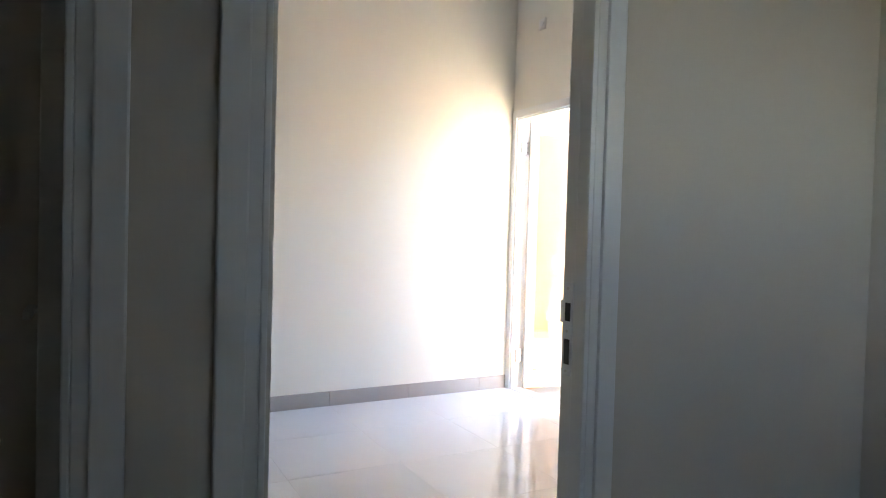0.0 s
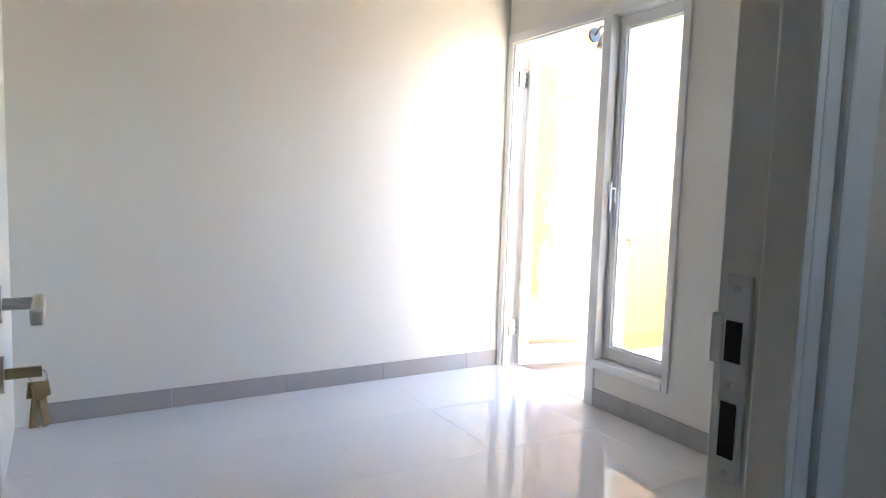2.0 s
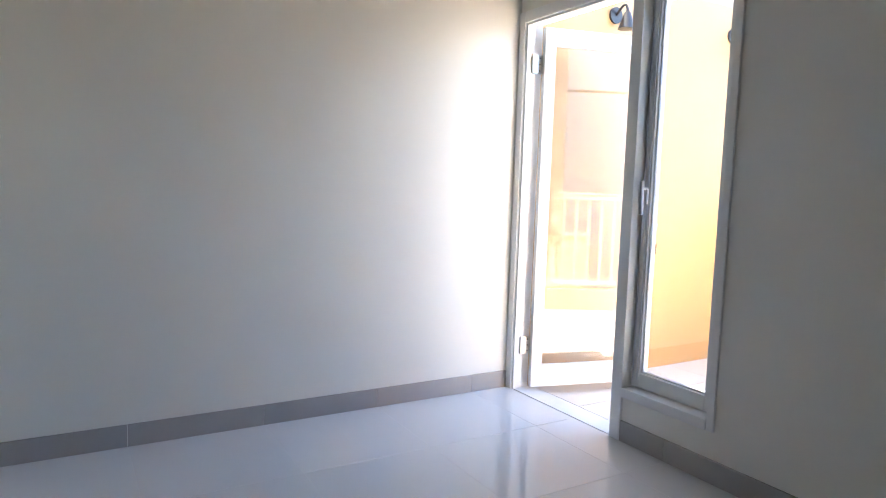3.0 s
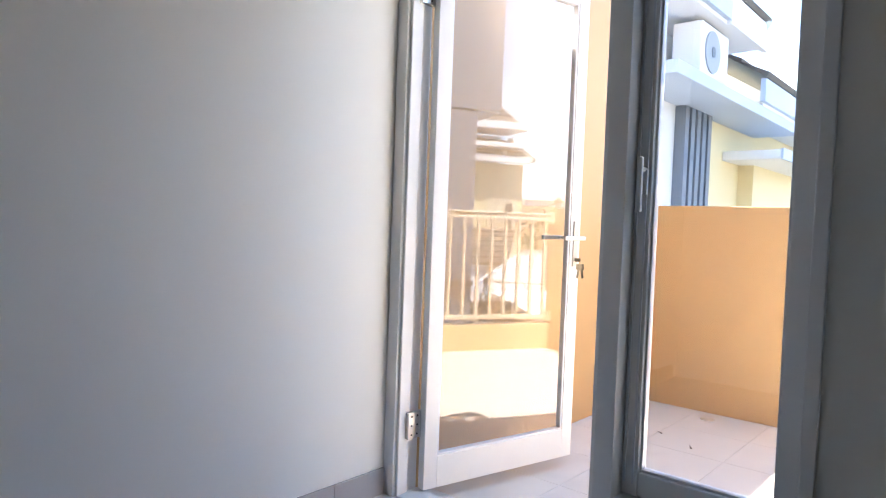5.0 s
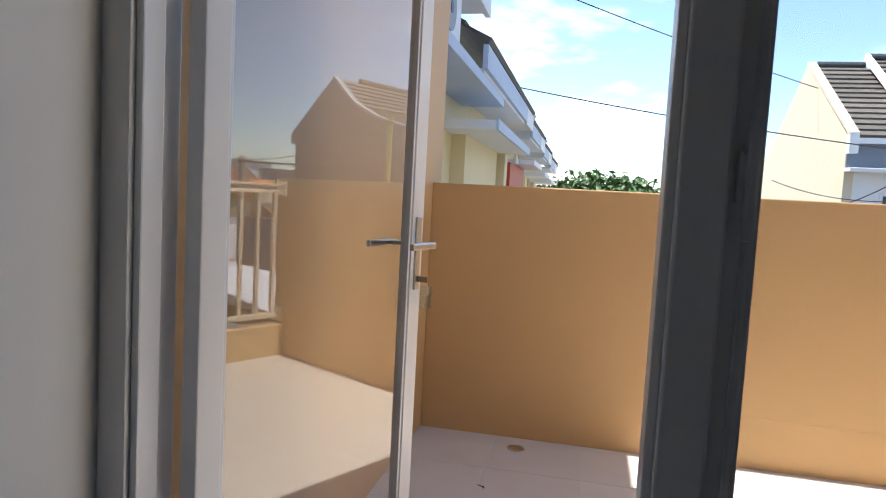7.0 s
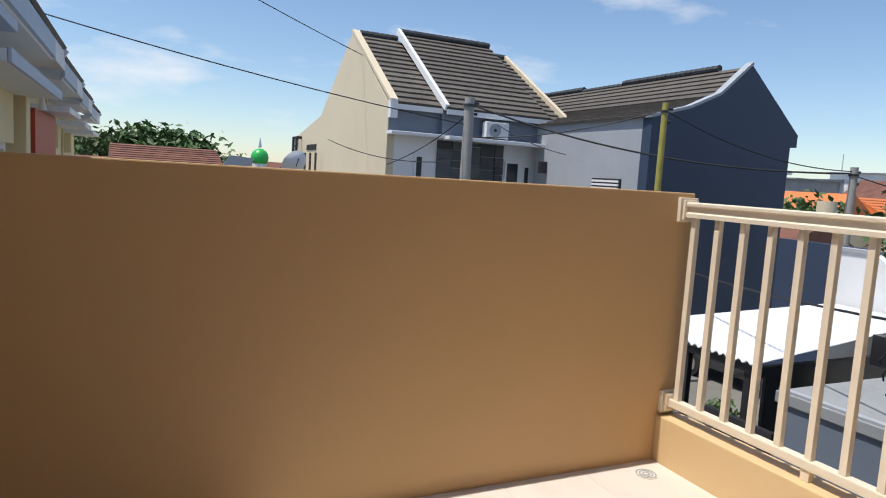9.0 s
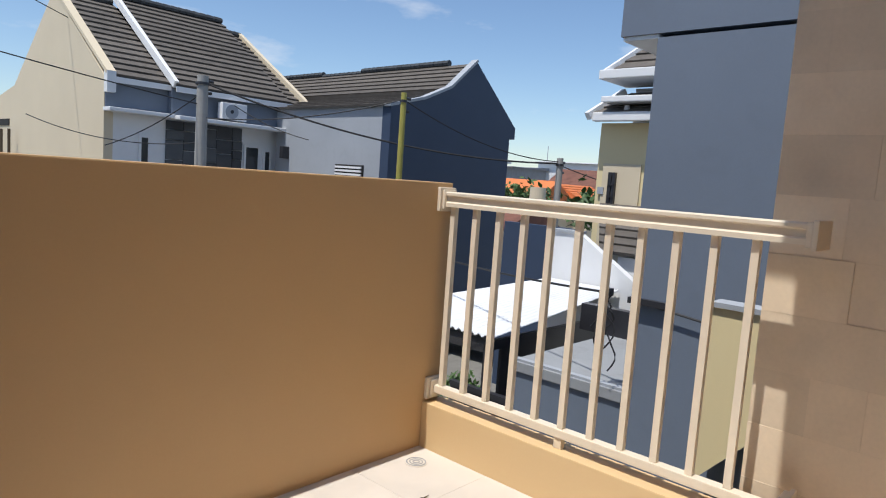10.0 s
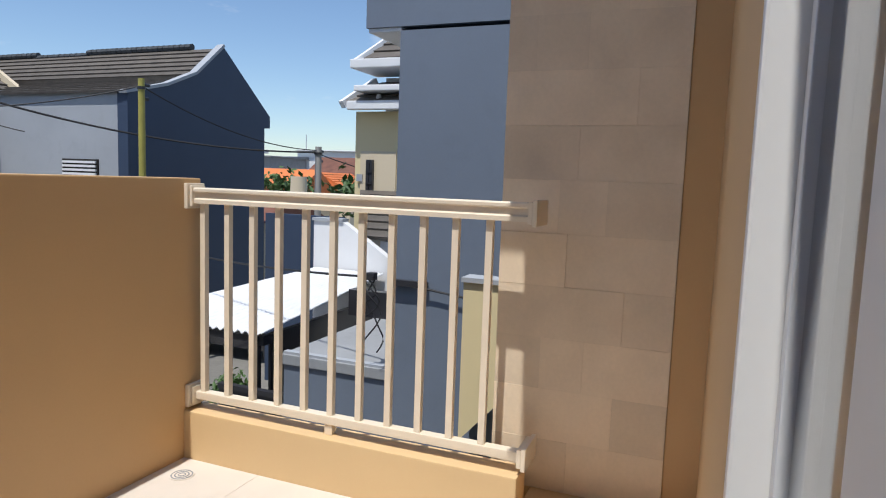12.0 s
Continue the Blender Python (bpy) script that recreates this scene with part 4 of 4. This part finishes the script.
for y in (9.1, 11.4):
    w = part("wheel", tube(bmesh.new(), (12.8, y, -2.9), (13.0, y, -2.9), 0.3, n=24), TYRE, car)
    part("rim", tube(bmesh.new(), (12.78, y, -2.9), (12.81, y, -2.9), 0.19, n=16), STEEL, w)


# trees and far roofs
def tree(x, y, base, height, spread, mat, seed, n=900, leaf=0.35):
    rnd = random.Random(seed)
    e = thing("tree", (x, y, base), "broad green leafy tree", "tree")
    bm = tube(bmesh.new(), (x, y, base), (x, y, base + height * 0.55), spread * 0.09, spread * 0.05, n=8)
    tips = []
    for k in range(7):
        a = k * 0.9 + rnd.random()
        tip = (x + math.cos(a) * spread * 0.6, y + math.sin(a) * spread * 0.6, base + height * rnd.uniform(0.6, 0.85))
        tube(bm, (x, y, base + height * rnd.uniform(0.35, 0.55)), tip, spread * 0.035, spread * 0.012, n=6)
        tips.append(tip)
    tips.append((x, y, base + height * 0.85))
    part("trunk", bm, BARK, e)
    vs, fs = [], []
    for k in range(n):
        c = rnd.choice(tips)
        p = Vector(c) + Vector((rnd.gauss(0, 0.27) * spread, rnd.gauss(0, 0.27) * spread, rnd.gauss(0, 0.12) * height))
        q = Euler((rnd.uniform(-1, 1), rnd.uniform(-1, 1), rnd.uniform(0, 6.3))).to_matrix()
        s = leaf * rnd.uniform(0.6, 1.4)
        i = len(vs)
        vs += [p + q @ Vector(v) * s for v in ((-1, 0, 0), (0, -0.5, 0.12), (1, 0, 0), (0, 0.5, 0.12))]
        fs += [(i, i + 1, i + 2), (i, i + 2, i + 3)]
    me = bpy.data.meshes.new("crown")
    me.from_pydata(vs, [], fs)
    me.materials.append(mat)
    ob = new("crown", me)
    ob.parent = e
    ob.matrix_parent_inverse = Matrix.Translation((-x, -y, -base))
    return e


tree(8.5, 70, -3.2, 5.9, 4.4, LEAF, 1, 2200, 0.4)
tree(2.5, 74, -3.2, 5.0, 4.5, LEAF2, 2, 1500, 0.4)
tree(-2.5, 66, -3.2, 4.2, 4.0, LEAF, 3, 1400, 0.4)
tree(15.5, 78, -3.2, 3.8, 3.0, LEAF2, 4, 900, 0.35)
tree(38, 22.5, -3.2, 2.9, 1.8, LEAF, 5, 500, 0.25)
tree(30, 13.4, -3.2, 3.2, 1.8, LEAF, 6, 500, 0.25)
tree(9.35, 7.45, -3.2, 1.0, 0.35, LEAF, 7, 400, 0.07)


def far_house(x, y, w, d, eave, ridge, wallmat, roofmat, along="x", kindname="distant house with a tiled roof"):
    e = thing("far_house", (x, y, -3.2), kindname, "house", group="distant houses")
    part("wall", boxes((x - w / 2, x + w / 2, y - d / 2, y + d / 2, -7.0, eave)), wallmat, e)
    if along == "x":
        a = [(y - d / 2 - 0.4, eave - 0.1), (y, ridge), (y + d / 2 + 0.4, eave - 0.1)]
        part("roof", prism(a, "x", x - w / 2 - 0.3, x + w / 2 + 0.3), roofmat, e)
        if y < 60 and w < 16:
            roof_courses(e, (x - w / 2 - 0.3, a[0][0], eave - 0.08), (x + w / 2 + 0.3, a[0][0], eave - 0.08), (x + w / 2 + 0.3, y, ridge + 0.02), (x - w / 2 - 0.3, y, ridge + 0.02), 9, roofmat, 0.06)
    else:
        a = [(x - w / 2 - 0.4, eave - 0.1), (x, ridge), (x + w / 2 + 0.4, eave - 0.1)]
        part("roof", prism(a, "y", y - d / 2 - 0.3, y + d / 2 + 0.3), roofmat, e)
    return e


far_house(5.4, 42, 5.2, 5, 0.15, 1.15, WHITEW, REDT)
far_house(-1, 48, 9, 6, -0.7, 0.25, CREAMW, REDT)
far_house(20, 62, 12, 8, -1.0, 0.4, CREAMW, REDT)
far_house(41, 24.5, 5, 5, -1.4, 0.1, CREAMW, ORANGET, "y")
far_house(46, 23, 5, 5, -1.6, -0.2, CREAMW, ORANGET, "x")
far_house(24, 15.8, 4, 4, -1.4, -0.6, CREAMW, REDT, "y")
far_house(52, 24, 7, 6, -0.8, 1.0, WHITEW, REDT, "y")
far_house(60, 38, 14, 10, 0.6, 0.8, SLAB, SLAB, "y", "distant grey concrete building")
far_house(64, 30, 9, 8, 1.5, 1.6, WHITEW, SLAB, "y", "distant white flat roofed building")
far_house(70, 55, 16, 12, 0.2, 1.0, CREAMW, REDT, "y")
far_house(40, 80, 20, 10, -0.6, 0.6, CREAMW, REDT)
far_house(-14, 70, 16, 10, -0.2, 1.2, CREAMW, REDT)
ms = thing("antenna_mast", (60, 33.3, -3.2), "thin lattice antenna mast", "mast")
part("mast", tube(bmesh.new(), (60, 33.3, -3.2), (60, 33.3, 3.1), 0.09, 0.04, n=6), GREYL, ms)
wt = thing("water_tank", (30, 16.95, -3.2), "pale cylindrical rooftop water tank on a stand", "tank")
part("stand", boxes((29.5, 30.5, 16.4, 17.5, -3.2, -0.75)), SLAB, wt)
part("tank", tube(bmesh.new(), (30, 16.95, -0.75), (30, 16.95, 0.05), 0.42, 0.40, n=24), CREAMW, wt)

mq = thing("mosque", (16.5, 61, -3.2), "green building with a shiny green dome", "mosque")
part("hall", boxes((12.0, 20.5, 58, 64, -7.0, 0.0)), GREEN, mq)
part("drum", tube(bmesh.new(), (15.4, 60, 0.0), (15.4, 60, 0.95), 0.62, n=20), WHITEW, mq)
bm = bmesh.new()
bmesh.ops.create_uvsphere(bm, u_segments=24, v_segments=14, radius=0.78)
bmesh.ops.scale(bm, vec=(1, 1, 1.05), verts=bm.verts)
bmesh.ops.translate(bm, vec=(15.4, 60, 1.5), verts=bm.verts)
part("dome", bm, GREEN, mq, "shiny green dome", smooth=True)
part("finial", tube(bmesh.new(), (15.4, 60, 2.4), (15.4, 60, 3.3), 0.16, 0.02, n=10), STEEL, mq)
part("sheet_roof", prism([(11.2, 0.1), (12.2, 1.5), (14.2, 1.35), (13.6, 0.0)], "y", 57, 57.1), GREYL, mq)
part("drum_barrel", tube(bmesh.new(), (17.3, 59, 0.0), (17.3, 59, 0.75), 0.3, n=14), BLUET, mq)
dishx = thing("satellite_dish", (6.05, 18, -3.2), "white satellite dish on a pole", "dish")
part("mast", tube(bmesh.new(), (6.05, 18.1, -3.2), (6.05, 18.1, 0.9), 0.03, n=8), GREYL, dishx)
bm = bmesh.new()
bmesh.ops.create_uvsphere(bm, u_segments=24, v_segments=12, radius=0.45)
bmesh.ops.delete(bm, geom=[v for v in bm.verts if v.co.z > -0.22], context="VERTS")
bmesh.ops.translate(bm, vec=(0, 0, 0.3), verts=bm.verts)
bmesh.ops.transform(bm, matrix=pose(6.05, 18, 0.95, -62, 0, 20), verts=bm.verts)
part("dish", bm, WHITEW, dishx, smooth=True)
part("feed_arm", tube(bmesh.new(), (6.05, 18, 0.8), (6.0, 17.55, 1.1), 0.015, n=6), BLACK, dishx)

# the land beyond the lane lies turned and a little higher
EYE = Vector((0.66, 0.18, 0.0))
for o in list(scene.objects):
    if o.parent is None and o.type == "EMPTY" and o["category"] in ("house", "tree", "mast", "tank", "mosque", "dish"):
        far = (Vector(o.location[:2]) - Vector(EYE[:2])).length
        if far < 17.5 or o.name.startswith(("gabled", "navy", "cream", "row")):
            continue
        rise = 0.008 if o["category"] == "mosque" else 0.02 if o.location.x < 24 else 0.034
        m = Matrix.Translation(EYE + Vector((0, 0, rise * far))) @ pose(0, 0, 0, 0, 0, 4.6) @ Matrix.Translation(-EYE)
        o.matrix_world = m @ Matrix.Translation(o.location)

# ---- pieces: floor tiles, skirting, stone cladding, paving ----
FLOOR = bpy.data.objects["floor"]


def shared_box(name, sx, sy, sz, mat, bevel=0.002):
    return mesh_of(name, boxes((0, sx, 0, sy, 0, sz), bevel=bevel), mat)


def piece(name, me, parent, at, base=Vector((0, 0, 0))):
    o = new(name, me)
    o.parent = parent
    o.location = at
    o.matrix_parent_inverse = Matrix.Translation(-base)
    return o


tile = shared_box("tile", 0.5988, 0.5988, 0.01, TILE, 0.0008)
for i in range(9):
    for j in range(8):
        x, y = i * 0.6 - 0.0, -0.853 + 0.6 - j * 0.6 - 0.6
        if x < 5.05:
            piece("tile", tile, FLOOR, (x, y, -0.01))
edge = shared_box("tile", 0.5988, 0.2505, 0.01, TILE, 0.0008)
for i in range(9):
    if i * 0.6 < 5.05:
        piece("tile", edge, FLOOR, (i * 0.6, -0.252, -0.01))

sk = thing("baseboard", (0, -2, 0), "grey-brown tile skirting along the walls", "skirting", kind="structure")
skw = shared_box("skirting_tile", 0.01, 0.597, 0.1, SKIRT, 0.0015)
sks = shared_box("skirting_tile", 0.01, 0.24, 0.1, SKIRT, 0.0015)
piece("skirting_tile", sks, sk, (0, -0.254, 0), Vector((0, -2, 0)))
for j in range(4):
    piece("skirting_tile", skw, sk, (0, -0.853 - j * 0.6, 0), Vector((0, -2, 0)))
skn = shared_box("skirting_tile", 0.597, 0.01, 0.1, SKIRT, 0.0015)
skm = shared_box("skirting_tile", 0.26, 0.01, 0.1, SKIRT, 0.0015)
piece("skirting_tile", skm, sk, (0.926, -0.01, 0), Vector((0, -2, 0)))
for i in range(3):
    piece("skirting_tile", skn, sk, (1.188 + i * 0.6, -0.01, 0), Vector((0, -2, 0)))
for y in (-0.62, -1.22, -1.82 + 0.0):
    if y > -1.85:
        piece("skirting_tile", skw, sk, (EAST - 0.01, y, 0), Vector((0, -2, 0)))

BASE = bpy.data.objects["balcony_base"]
bt = shared_box("tile", 0.398, 0.398, 0.012, BTILE, 0.001)
for i in range(6):
    for j in range(6):
        x, y = 2.797 - (i + 1) * 0.4, PAR - (j + 1) * 0.4
        if y > WALL - 0.28 and x > -0.2:
            if y < WALL:
                continue
            piece("tile", bt, BASE, (x, y, FB - 0.012))
bts = shared_box("tile", 0.398, 0.09, 0.012, BTILE, 0.001)
btw = shared_box("tile", 0.394, 0.398, 0.012, BTILE, 0.001)
for i in range(6):
    piece("tile", bts, BASE, (2.797 - (i + 1) * 0.4, WALL + 0.002, FB - 0.012))
for j in range(5):
    piece("tile", btw, BASE, (0.0, PAR - (j + 1) * 0.4, FB - 0.012))

PIER = bpy.data.objects["pier_core"]
random.seed(11)
z0 = 0.05
for r in range(15):
    z1 = z0 + 0.197
    cuts = [WALL + 0.13]
    cuts += [0.42 + random.uniform(-0.04, 0.08)] if r % 2 else [0.62 + random.uniform(-0.1, 0.06)]
    if r % 3 == 2:
        cuts.append(cuts[-1] + random.uniform(0.12, 0.2))
    cuts.append(0.885)
    for a, b in zip(cuts, cuts[1:]):
        d = random.uniform(0.018, 0.0215)
        part("stone_slab", boxes((3.05 - d, 3.05, a + 0.0001, b - 0.0001, z0 + 0.0001, z1 - 0.0001), bevel=0.0006), STONE, PIER)
    z0 = z1
part("tan_strip", boxes((3.036, 3.05, WALL + 0.012, WALL + 0.128, FB, 2.95)), TAN, PIER)
